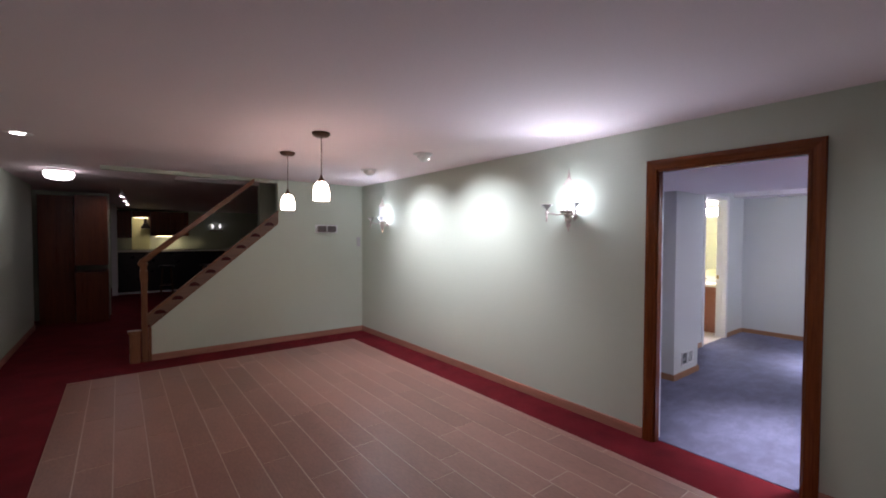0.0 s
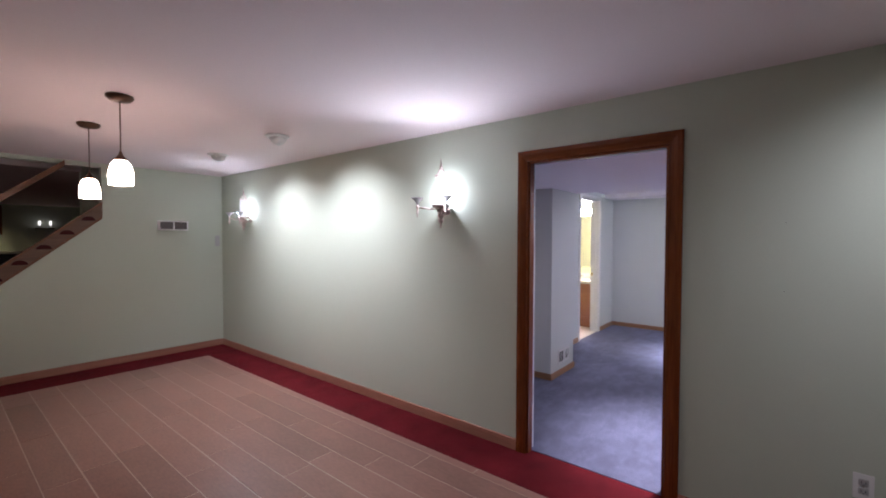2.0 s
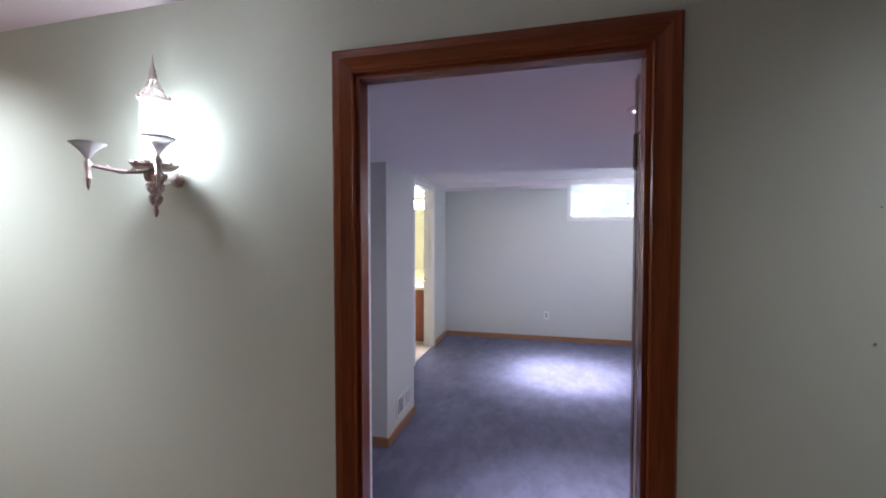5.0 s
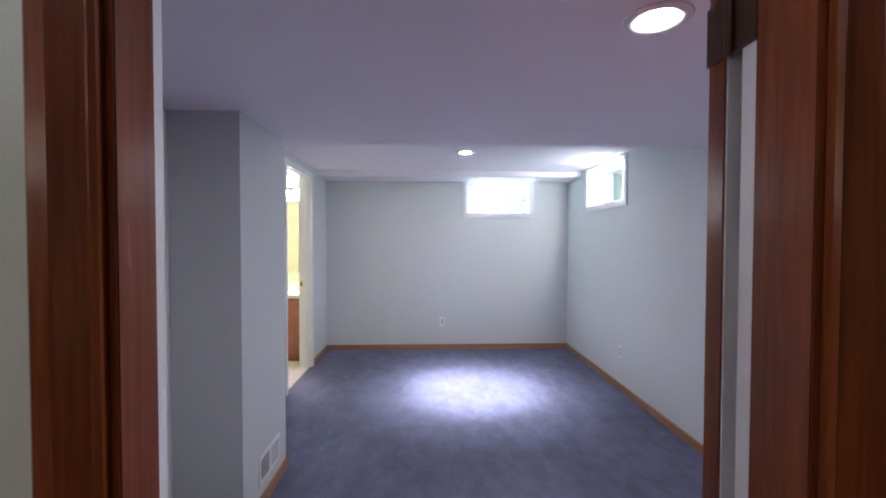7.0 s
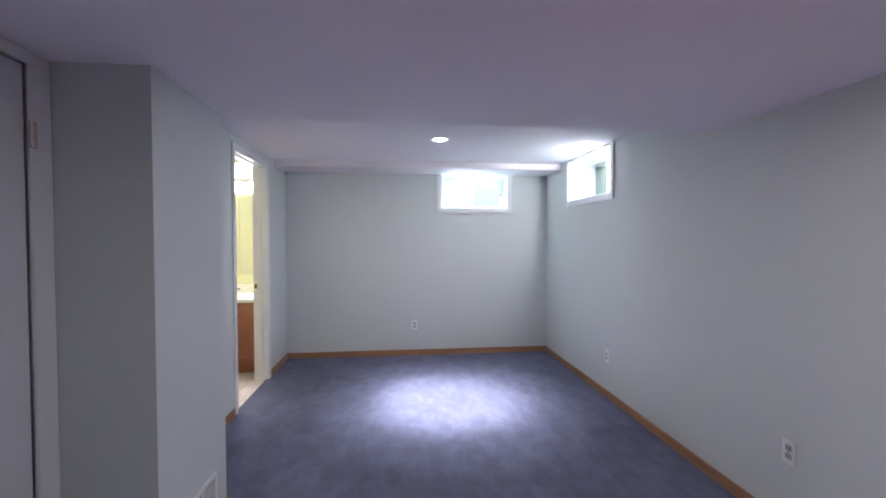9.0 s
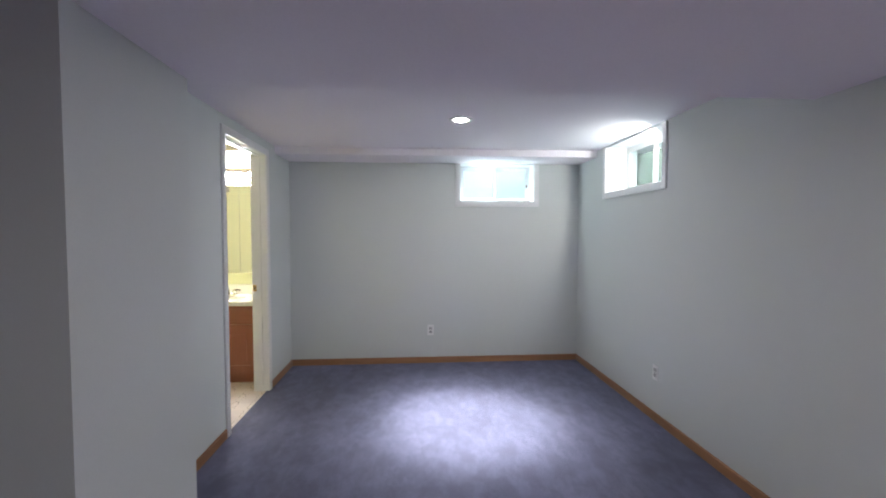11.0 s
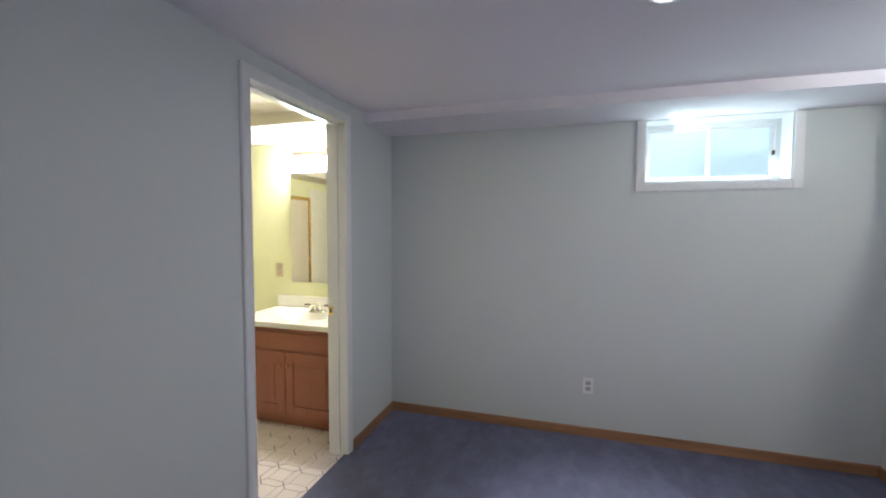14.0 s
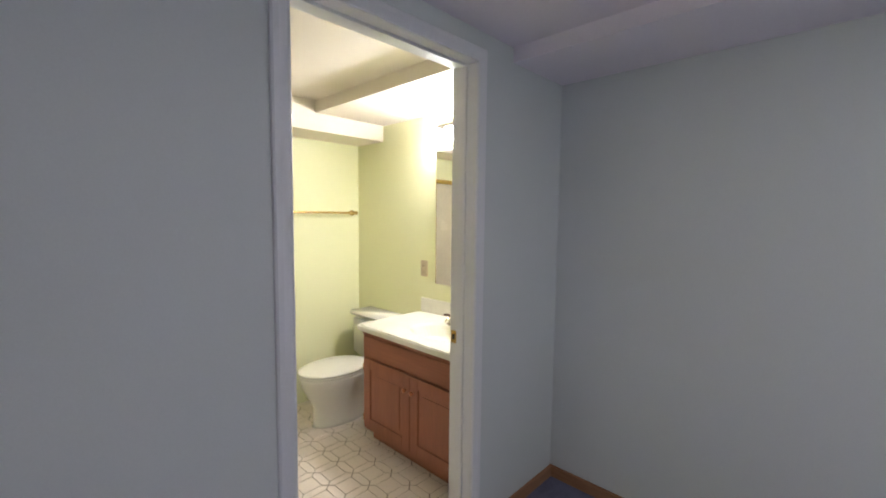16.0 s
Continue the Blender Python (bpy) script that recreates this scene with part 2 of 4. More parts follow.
FLUSHLIGHT = glow("lit_flush_glass", (1.0, 0.9, 0.86), 4.5)
CANLIGHT = glow("lit_downlight_lens", (1.0, 0.95, 0.95), 420.0)
SPOTLIGHT = glow("lit_spot_lens", (1.0, 0.95, 0.9), 1.2)
BULB = glow("lit_vanity_globe", (0.98, 0.955, 0.96), 138.0)
TRACKLIGHT = glow("lit_track_lens", (1.0, 0.92, 0.9), 75.0)
UNDERLIGHT = glow("lit_under_cabinet_strip", (1.0, 0.8, 0.45), 13.0)

# ---- mesh helpers ----
def link_mesh(name, bm, material, parent=None, smooth=False):
    me = bpy.data.meshes.new(name)
    bm.normal_update()
    bm.to_mesh(me)
    bm.free()
    if smooth:
        me.polygons.foreach_set("use_smooth", [True] * len(me.polygons))
    for mt in (material if isinstance(material, (list, tuple)) else [material]):
        me.materials.append(mt)
    ob = new(name, me)
    ob.parent = parent
    return ob

def part(name, bm, material, parent, label="", smooth=False):
    return tagged(link_mesh(name, bm, material, parent, smooth), label=label)

def thing(name, x, y, z, label, category, group="", rz=0):
    ob = new(name)
    ob.empty_display_size = 0.05
    ob.matrix_basis = pose(x, y, z, 0, 0, rz)
    return tagged(ob, label, category, group)

def solid(name, bm, material, label="", category="", group="", kind="", smooth=False):
    return tagged(link_mesh(name, bm, material, None, smooth), label, category, group, kind)

def block(*boxes, bevel=0.0, segs=2):
    """One bmesh of boxes (x0, x1, y0, y1, z0, z1)."""
    bm = bmesh.new()
    for x0, x1, y0, y1, z0, z1 in boxes:
        r = bmesh.ops.create_cube(bm, size=1)
        bmesh.ops.scale(bm, vec=(x1 - x0, y1 - y0, z1 - z0), verts=r["verts"])
        bmesh.ops.translate(bm, vec=((x0 + x1) / 2, (y0 + y1) / 2, (z0 + z1) / 2), verts=r["verts"])
    if bevel:
        bmesh.ops.bevel(bm, geom=bm.edges[:], offset=bevel, segments=segs, affect="EDGES", clamp_overlap=True)
    return bm

def lathe(profile, n=24, axis="z"):
    """A turned body from (radius, height) pairs."""
    bm = bmesh.new()
    rings = []
    for r, h in profile:
        if r < 1e-5:
            rings.append([bm.verts.new((0, 0, h))])
        else:
            rings.append([bm.verts.new((r * math.cos(2 * math.pi * i / n), r * math.sin(2 * math.pi * i / n), h)) for i in range(n)])
    for a, b in zip(rings, rings[1:]):
        for i in range(n):
            j = (i + 1) % n
            if len(a) == 1 and len(b) > 1:
                bm.faces.new((a[0], b[j], b[i]))
            elif len(b) == 1 and len(a) > 1:
                bm.faces.new((a[i], a[j], b[0]))
            elif len(a) > 1 and len(b) > 1:
                bm.faces.new((a[i], a[j], b[j], b[i]))
    bmesh.ops.recalc_face_normals(bm, faces=bm.faces)
    if axis != "z":
        bm.transform(Euler((0, radians(90), 0) if axis == "x" else (radians(-90), 0, 0)).to_matrix().to_4x4())
    return bm

def tube(points, radius, n=10):
    """A round bar that follows points."""
    bm = bmesh.new()
    pts = [Vector(p) for p in points]
    rings = []
    for i, p in enumerate(pts):
        d = (pts[min(i + 1, len(pts) - 1)] - pts[max(i - 1, 0)]).normalized()
        a = d.cross(Vector((0, 0, 1)) if abs(d.z) < 0.9 else Vector((1, 0, 0))).normalized()
        b = d.cross(a)
        rings.append([bm.verts.new(p + radius * (math.cos(2 * math.pi * k / n) * a + math.sin(2 * math.pi * k / n) * b)) for k in range(n)])
    for a, b in zip(rings, rings[1:]):
        for k in range(n):
            bm.faces.new((a[k], a[(k + 1) % n], b[(k + 1) % n], b[k]))
    bm.faces.new(rings[0]); bm.faces.new(rings[-1][::-1])
    bmesh.ops.recalc_face_normals(bm, faces=bm.faces)
    return bm

def prism(outline, d0, d1, axis="y"):
    """An outline of (u, z) pairs pushed from d0 to d1 along an axis."""
    bm = bmesh.new()
    put = (lambda u, v, d: (u, d, v)) if axis == "y" else ((lambda u, v, d: (d, u, v)) if axis == "x" else (lambda u, v, d: (u, v, d)))
    a = [bm.verts.new(put(u, v, d0)) for u, v in outline]
    b = [bm.verts.new(put(u, v, d1)) for u, v in outline]
    bm.faces.new(a); bm.faces.new(b[::-1])
    for i in range(len(a)):
        j = (i + 1) % len(a)
        bm.faces.new((a[j], a[i], b[i], b[j]))
    bmesh.ops.recalc_face_normals(bm, faces=bm.faces)
    return bm

def moved(bm, x=0, y=0, z=0):
    bm.transform(Matrix.Translation((x, y, z)))
    return bm

# ---- structure: shared sizes ----
XD, XB = 3.22, 3.31          # long wall: living face, bedroom face
YF, YN = 6.335, -2.6          # living room: far wall, near wall
XL = -1.06                    # living room: opposite wall
CL = 2.36                     # living ceiling
D0, D1, DH = 0.702, 1.570, 2.036   # doorway
XE, YR, YB = 8.135, -0.645, 2.49    # bedroom: end wall, window wall, bathroom wall
BC, SO, XS = 2.245, 2.038, 5.405    # bedroom ceiling, soffit height, soffit end
YBB = 2.62                    # bathroom face of the partition
BX0, BX1, BH = 6.608, 7.418, 2.113   # bathroom doorway
YT = 4.34                     # bathroom far wall
XM = 8.11
W1 = (-0.143, 0.676, 1.765, 2.176)  # window in the end wall: y0 y1 z0 z1
W2 = (6.557, 7.462, 1.802, 2.232)   # window in the side wall: x0 x1 z0 z1
TOP = 2.6

def st(name, bm, material, label):
    bmesh.ops.remove_doubles(bm, verts=bm.verts, dist=0.0005)
    return solid(name, bm, material, label, name.split("_")[0], kind="structure")

# floors
st("floor_living", block((-1.3, XD + 0.06, YN - 0.2, 17.2, -0.12, 0.0)), RED, "dark red cut pile carpet over the whole living room")
st("floor_bedroom", block((XD + 0.06, 8.5, -1.0, YB + 0.018, -0.12, 0.004)), BLUE, "slate blue cut pile carpet, worn and mottled")
st("floor_bathroom", block((5.6, 8.5, YB + 0.018, 4.6, -0.12, 0.0)), VINYLJOINT, "brown joints under cream patterned vinyl floor")
# long wall between living room and bedroom, two skins
for nm, x0, x1, mt, lab in (("wall_long_living", XD, 3.275, SAGE, "sage green painted wall of the living room"), ("wall_long_bedroom", 3.275, XB, BLUEGREY, "pale blue grey painted bedroom wall")):
    ya, yb = (YN, 8.2) if nm.endswith("living") else (-1.0, 4.5)
    st(nm, block((x0, x1, ya, D0 - 0.02, 0, TOP), (x0, x1, D1 + 0.02, yb, 0, TOP), (x0, x1, D0 - 0.02, D1 + 0.02, DH + 0.02, TOP)), mt, lab)
# far wall with the stair slope cut into it
SL = 0.855
st("wall_stair", prism([(0.36, 0.0), (XD, 0.0), (XD, CL), (1.88, CL), (1.88, 1.865), (0.36, 1.865 - 1.52 * SL)], YF, YF + 0.10), SAGE, "sage green wall under the open staircase")
st("wall_stair_back", block((1.88, XD, 7.32, 7.42, 0, 4.6)), SAGE, "sage green wall behind the upper stairs")
st("wall_stair_shaft", block((1.88, XD, YF, YF + 0.10, CL + 0.131, 4.6), (0.7, 1.88, YF, YF + 0.10, CL + 0.131, 4.6), (0.6, 0.7, YF, 7.42, CL + 0.131, 4.6), (0.7, 1.88, 7.32, 7.42, CL + 0.131, 4.6), (XD - 0.0, XD + 0.1, YF, 7.42, CL + 0.231, 4.6)), SAGE, "plain painted stair shaft")
st("ceiling_stair_shaft", block((0.6, XD + 0.1, YF, 7.42, 4.6, 4.7)), CEIL, "plain ceiling over the stairs")
# opposite, near and end walls of the living side
st("wall_left", block((XL - 0.1, XL, YN, 9.6, 0, TOP)), SAGE, "sage green painted wall along the passage")
st("wall_near", block((XL, XD, YN - 0.1, YN, 0, TOP)), SAGE, "sage green painted wall behind the room")
st("wall_kitchen_end", block((-1.3, 5.2, 16.0, 16.1, 0, TOP)), SAGE, "dim painted kitchen wall")
st("wall_kitchen_left", block((-1.4, -1.3, 9.6, 16.1, 0, TOP), (-1.4, XL - 0.1, 9.5, 9.6, 0, TOP)), SAGE, "dim painted kitchen side wall")
st("wall_passage_end", block((-1.3, -0.08, 10.5, 10.6, 0, CL)), SAGE, "plain wall behind the dark cabinets")
st("wall_kitchen_right", block((5.2, 5.3, 8.1, 16.1, 0, TOP), (XD, 5.2, 8.1, 8.2, 0, TOP)), SAGE, "dim painted kitchen side wall")
st("floor_kitchen", block((XD + 0.06, 5.3, 8.2, 16.1, -0.12, 0.0)), RED, "dark red carpet by the bar")
# ceilings
HX0, HY0, HY1 = 0.7, YF + 0.10, 7.32
st("ceiling_living", block((-1.4, XD, YN - 0.1, HY0, CL, CL + 0.13), (-1.4, HX0, HY0, HY1, CL, CL + 0.13), (-1.4, 5.3, HY1, 16.1, CL, CL + 0.13)), CEIL, "off-white painted drywall ceiling")
st("ceiling_bedroom", block((XS, 8.5, -1.2, YB + 0.07, BC, BC + 0.2)), CEILBED, "off-white painted bedroom ceiling")
st("ceiling_bathroom", block((5.6, 8.5, YB + 0.07, 4.6, 2.25, 2.45)), CEILBATH, "warm white bathroom ceiling")
st("soffit_doorway", block((XB, XS, -1.2, 4.5, SO, TOP)), CEILBED, "lowered painted soffit inside the bedroom door")
st("soffit_end_wall", block((7.68, XE, YR, YB, 2.178, BC)), CEILBED, "boxed soffit along the bedroom end wall")
st("soffit_bathroom_vanity", block((7.53, XM, YBB, 4.0, 2.17, 2.25)), CEILBATH, "boxed soffit above the vanity")
st("soffit_bathroom", block((5.9, XM, 4.0, YT, 2.05, 2.25)), CEILBATH, "boxed soffit in the bathroom")
st("beam_stair", block((-0.1, HX0 + 1.18, YF + 0.012, YF + 0.10, CL - 0.045, CL)), SAGE, "painted header above the stair opening")
# unseen slab added so sun and sky reach only the window wells
st("roof_deck", block((-3, 3.3, -3, 18, 4.75, 4.95), (3.3, 8.42, -0.94, 18, 4.75, 4.95)), CONCRETE, "unseen slab above the rooms that blocks sun and sky")
# bedroom walls
y0, y1, z0, z1 = W1
st("wall_end", block((XE, XE + 0.3, -0.95, y0, 0, TOP), (XE, XE + 0.3, y1, YB + 0.065, 0, TOP), (XE, XE + 0.3, y0, y1, 0, z0), (XE, XE + 0.3, y0, y1, z1, TOP)), BLUEGREY, "pale blue grey painted end wall")
x0, x1, z0, z1 = W2
st("wall_window_side", block((XB, x0, YR - 0.3, YR, 0, TOP), (x1, XE, YR - 0.3, YR, 0, TOP), (x0, x1, YR - 0.3, YR, 0, z0), (x0, x1, YR - 0.3, YR, z1, TOP)), BLUEGREY, "pale blue grey painted side wall")
for nm, ya, yb, mt, lab in (("wall_bath_bedroom", YB, YB + 0.065, BLUEGREY, "pale blue grey painted partition wall"), ("wall_bath_inner", YB + 0.065, YBB, YELLOW, "pale yellow painted bathroom wall")):
    boxes = [(5.9 if mt is YELLOW else 4.90, BX0 - 0.02, ya, yb, 0, TOP), (BX1 + 0.02, XE if mt is BLUEGREY else XM, ya, yb, 0, TOP), (BX0 - 0.02, BX1 + 0.02, ya, yb, BH + 0.02, TOP)]
    st(nm, block(*boxes), mt, lab)
# closet wall with its doorway
YC = 2.425                    # closet wall
CX0, CX1, CH = 3.88, 4.648, 1.992
st("wall_closet", block((XB, CX0 - 0.01, YC, YC + 0.1, 0, SO), (CX1 + 0.01, 4.738, YC, YC + 0.1, 0, SO), (CX0 - 0.01, CX1 + 0.01, YC, YC + 0.1, CH + 0.01, SO), (4.738, 4.90, YB, YB + 0.1, 0, SO)), BLUEGREY, "pale blue grey painted closet wall")
st("wall_closet_back", block((XB, 4.9, YB + 0.7, YB + 0.8, 0, SO)), BLUEGREY, "plain closet back wall")
st("wall_chase", block((4.738, 5.345, 2.08, YB, 0, SO)), BLUEGREY, "pale blue grey boxed-out wall corner")
# bathroom walls
st("wall_bath_mirror", block((XM, XM + 0.3, YBB - 0.065, 4.6, 0, TOP)), YELLOW, "pale yellow painted wall behind the vanity")
st("wall_bath_far", block((5.8, XM, YT, YT + 0.1, 0, TOP)), YELLOW, "pale yellow painted bathroom far wall")
st("wall_bath_west", block((5.8, 5.9, YBB, YT, 0, TOP)), YELLOW, "pale yellow painted bathroom side wall")

# ---- trim ----
def base_run(name, x0, x1, y0, y1, material, label):
    """A baseboard with an eased top edge."""
    h = 0.07 if material in (OAK_X, OAK_Y) else 0.082
    along_x = abs(x1 - x0) > abs(y1 - y0)
    bm = block((x0, x1, y0, y1, 0, h))
    top = [e for e in bm.edges if all(v.co.z > h - 1e-4 for v in e.verts) and abs(e.verts[0].co.x - e.verts[1].co.x if along_x else e.verts[0].co.y - e.verts[1].co.y) > 0.05]
    bmesh.ops.bevel(bm, geom=top, offset=0.006, segments=3, affect="EDGES")
    return solid(name, bm, material, label, "baseboard", kind="structure")
LB, BB = "reddish wooden baseboard along the carpet", "light brown wooden baseboard along the carpet"
base_run("baseboard_stair", 0.36, XD - 0.014, YF - 0.014, YF, REDBASE_X, LB)
base_run("baseboard_long_far", XD - 0.014, XD, D1 + 0.076, YF, REDBASE_Y, LB)
base_run("baseboard_long_near", XD - 0.014, XD, YN, D0 - 0.076, REDBASE_Y, LB)
base_run("baseboard_left", XL, XL + 0.014, YN, 9.6, REDBASE_Y, LB)
base_run("baseboard_end", XE - 0.014, XE, YR, YB, OAK_Y, BB)
base_run("baseboard_window_side", XB, XE - 0.014, YR, YR + 0.014, OAK_X, BB)
base_run("baseboard_bath_right", BX1 + 0.065, XE - 0.014, YB - 0.014, YB, OAK_X, BB)
base_run("baseboard_bath_left", 5.359, BX0 - 0.065, YB - 0.014, YB, OAK_X, BB)
base_run("baseboard_chase", 4.726, 5.345, 2.066, 2.08, OAK_X, BB)
base_run("baseboard_chase_front", 4.724, 4.738, 2.08, YC - 0.015, OAK_Y, BB)
base_run("baseboard_chase_end", 5.345, 5.359, 2.066, YB - 0.014, OAK_Y, BB)

def casing_bar(length, width, depth):
    """A colonial casing: stepped and rounded across its width (u), length along z, face toward -y."""
    w, d = width, depth
    prof = [(0, 0), (0, -d * 0.55), (w * 0.06, -d * 0.8), (w * 0.14, -d * 0.62), (w * 0.2, -d * 0.66), (w * 0.42, -d * 0.82), (w * 0.62, -d), (w * 0.9, -d), (w, -d * 0.7), (w, 0)]
    bm = bmesh.new()
    a = [bm.verts.new((u, v, 0)) for u, v in prof]
    b = [bm.verts.new((u, v, length)) for u, v in prof]
    bm.faces.new(a[::-1]); bm.faces.new(b)
    for i in range(len(a)):
        j = (i + 1) % len(a)
        bm.faces.new((a[i], a[j], b[j], b[i]))
    bmesh.ops.recalc_face_normals(bm, faces=bm.faces)
    return bm

def casing(parent, w0, w1, h, width, depth, mz, mh, thick_edge_out=True):
    """Mitred casing round an opening from w0 to w1 (u axis = x, face toward -y)."""
    for side in (0, 1):
        bm = casing_bar(h + width, width, depth)
        if side == 0:
            bm.transform(Matrix.Diagonal((-1, 1, 1, 1)))
            bmesh.ops.reverse_faces(bm, faces=bm.faces)
        for v in bm.verts:
            if v.co.z > 0.1:
                v.co.z = h + abs(v.co.x)
        bm.transform(Matrix.Translation((w1 if side else w0, 0, 0)))
        part("side_casing", bm, mz, parent)
    bm = casing_bar(w1 - w0, width, depth)
    bm.transform(Matrix(((0, 0, 1, w0), (0, 1, 0, 0), (1, 0, 0, h), (0, 0, 0, 1))))
    bmesh.ops.recalc_face_normals(bm, faces=bm.faces)
    for v in bm.verts:
        k = v.co.z - h
        v.co.x += -k if v.co.x < (w0 + w1) / 2 else k
    part("head_casing", bm, mh, parent)

# doorway between living room and bedroom, local x runs along -y of the room
door1 = thing("door_1", XD, 0, 0, "stained wood door frame with moulded casing, door folded back", "door", rz=-90)
door1["kind"] = "structure"
casing(door1, -D1, -D0, DH, 0.076, 0.022, CHERRY_Z, CHERRY_Y)
jd = XB - XD
jr = jd + 0.024          # the hinge jamb stands deeper
part("jamb", block((-D1 - 0.02, -D1, 0, jd, 0, DH + 0.02), bevel=0.001), CHERRY_Z, door1)
part("jamb", block((-D0, -D0 + 0.02, 0, jr, 0, DH + 0.001), bevel=0.001), CHERRY_Z, door1)
part("head_jamb", block((-D1, -D0, 0, jd, DH, DH + 0.02), bevel=0.001), CHERRY_Y, door1)
part("stop", block((-D1, -D1 + 0.012, 0.0, 0.064, 0, DH), bevel=0.002), CHERRY_Z, door1)
part("stop", block((-D0 - 0.012, -D0, 0.0, 0.064, 0, DH), bevel=0.002), CHERRY_Z, door1)
part("stop", block((-D1 + 0.012, -D0 - 0.012, 0.0, 0.064, DH - 0.012, DH), bevel=0.002), CHERRY_Y, door1)
for u0, u1, d0, d1 in ((-D1 - 0.062, -D1 - 0.003, jd, jd + 0.026), (-D0 + 0.003, -D0 + 0.062, jr, jr + 0.034)):
    part("bedroom_casing", block((u0, u1, d0, d1, 0, SO - 0.001), bevel=0.003), WHITE, door1, "white painted casing")
part("packing_strip", block((-D0 + 0.021, -D0 + 0.062, jd, jr, 0, SO - 0.001)), WHITE, door1)
# the leaf folded back against the bedroom wall
leaf1 = part("leaf", block((-D0 + 0.001, -D0 + 0.83, jr + 0.066, jr + 0.108, 0.012, DH - 0.012), bevel=0.002), CHERRY_Z, door1, "stained wood flush door leaf")
part("painted_face", block((-D0 + 0.003, -D0 + 0.828, jr + 0.0625, jr + 0.0655, 0.014, DH - 0.014)), DOORWHITE, leaf1, "off-white painted inner face")
for hz in (0.24, 1.785):
    h = part("hinge", moved(lathe([(0, -0.053), (0.004, -0.052), (0.007, -0.048), (0.007, 0.048), (0.004, 0.052), (0, 0.053)], 10), -D0 - 0.006, jr + 0.050, hz), BRONZE, door1, "dark bronze butt hinge")
    part("hinge_plate", block((-D0 - 0.003, -D0 - 0.0005, jr - 0.002, jr + 0.046, hz - 0.05, hz + 0.05), bevel=0.0005, segs=1), BRONZE, h)
    part("hinge_plate", block((-D0 - 0.003, -D0 - 0.0005, jr + 0.054, jr + 0.1085, hz - 0.05, hz + 0.05), bevel=0.0005, segs=1), BRONZE, h)
part("door_knob", moved(lathe([(0, 0), (0.028, 0), (0.028, 0.006), (0.01, 0.01), (0.01, 0.03), (0.026, 0.045), (0.024, 0.058), (0, 0.062)], 16, "y"), -D0 + 0.76, jr + 0.108, 0.95), BRASS, door1)

# bathroom doorway
door2 = thing("door_2", 0, YB, 0, "white painted bathroom door frame, standing open", "door")
door2["kind"] = "structure"
casing(door2, BX0, BX1, BH, 0.058, 0.016, WHITE, WHITE)
bd = YBB - YB
part("jamb", block((BX0 - 0.02, BX0, 0, bd, 0, BH + 0.02), bevel=0.001), WHITE, door2)
part("jamb", block((BX1, BX1 + 0.02, 0, bd, 0, BH + 0.02), bevel=0.001), WHITE, door2)
part("head_jamb", block((BX0, BX1, 0, bd, BH, BH + 0.02), bevel=0.001), WHITE, door2)
part("stop", block((BX0, BX0 + 0.011, 0.045, 0.085, 0, BH), bevel=0.002), WHITE, door2)
part("stop", block((BX1 - 0.011, BX1, 0.045, 0.085, 0, BH), bevel=0.002), WHITE, door2)
part("stop", block((BX0 + 0.011, BX1 - 0.011, 0.045, 0.085, BH - 0.011, BH), bevel=0.002), WHITE, door2)
plate = part("strike_plate", block((BX1 - 0.0025, BX1 + 0.001, 0.092, 0.122, 0.905, 0.962), bevel=0.001), BRASS, door2, "brass strike plate")
part("latch_hole", block((BX1 - 0.0035, BX1 - 0.001, 0.100, 0.114, 0.922, 0.946)), SLOT, plate)

# closet door, closed
door3 = thing("door_3", 0, YC, 0, "closed white flush closet door with dull metal hinges", "door")
door3["kind"] = "structure"
part("leaf", block((CX0, CX1 - 0.003, 0.004, 0.038, 0.012, CH - 0.004), bevel=0.001), DOORWHITE, door3)
for u0, u1 in ((CX0 - 0.062, CX0 - 0.003), (CX1 + 0.001, 4.737)):
    part("side_casing", block((u0, u1, -0.014, 0.0, 0, CH + 0.003), bevel=0.003), WHITE, door3)
part("head_casing", block((CX0 - 0.062, 4.737, -0.014, 0.0, CH + 0.003, SO - 0.001), bevel=0.003), WHITE, door3)
for hz in (0.25, 1.76):
    h = part("hinge", moved(lathe([(0, -0.045), (0.007, -0.045), (0.007, 0.045), (0, 0.047)], 10), CX1, -0.018, hz), ANTIQUE, door3, "dull metal butt hinge")
    part("hinge_plate", block((CX1 + 0.004, CX1 + 0.024, -0.0165, -0.0142, hz - 0.045, hz + 0.045)), ANTIQUE, h)
part("door_knob", moved(lathe([(0, 0), (0.028, 0), (0.028, -0.006), (0.01, -0.01), (0.01, -0.03), (0.026, -0.045), (0.024, -0.058), (0, -0.062)], 16, "y"), CX0 + 0.06, 0.004, 0.95), BRASS, door3)

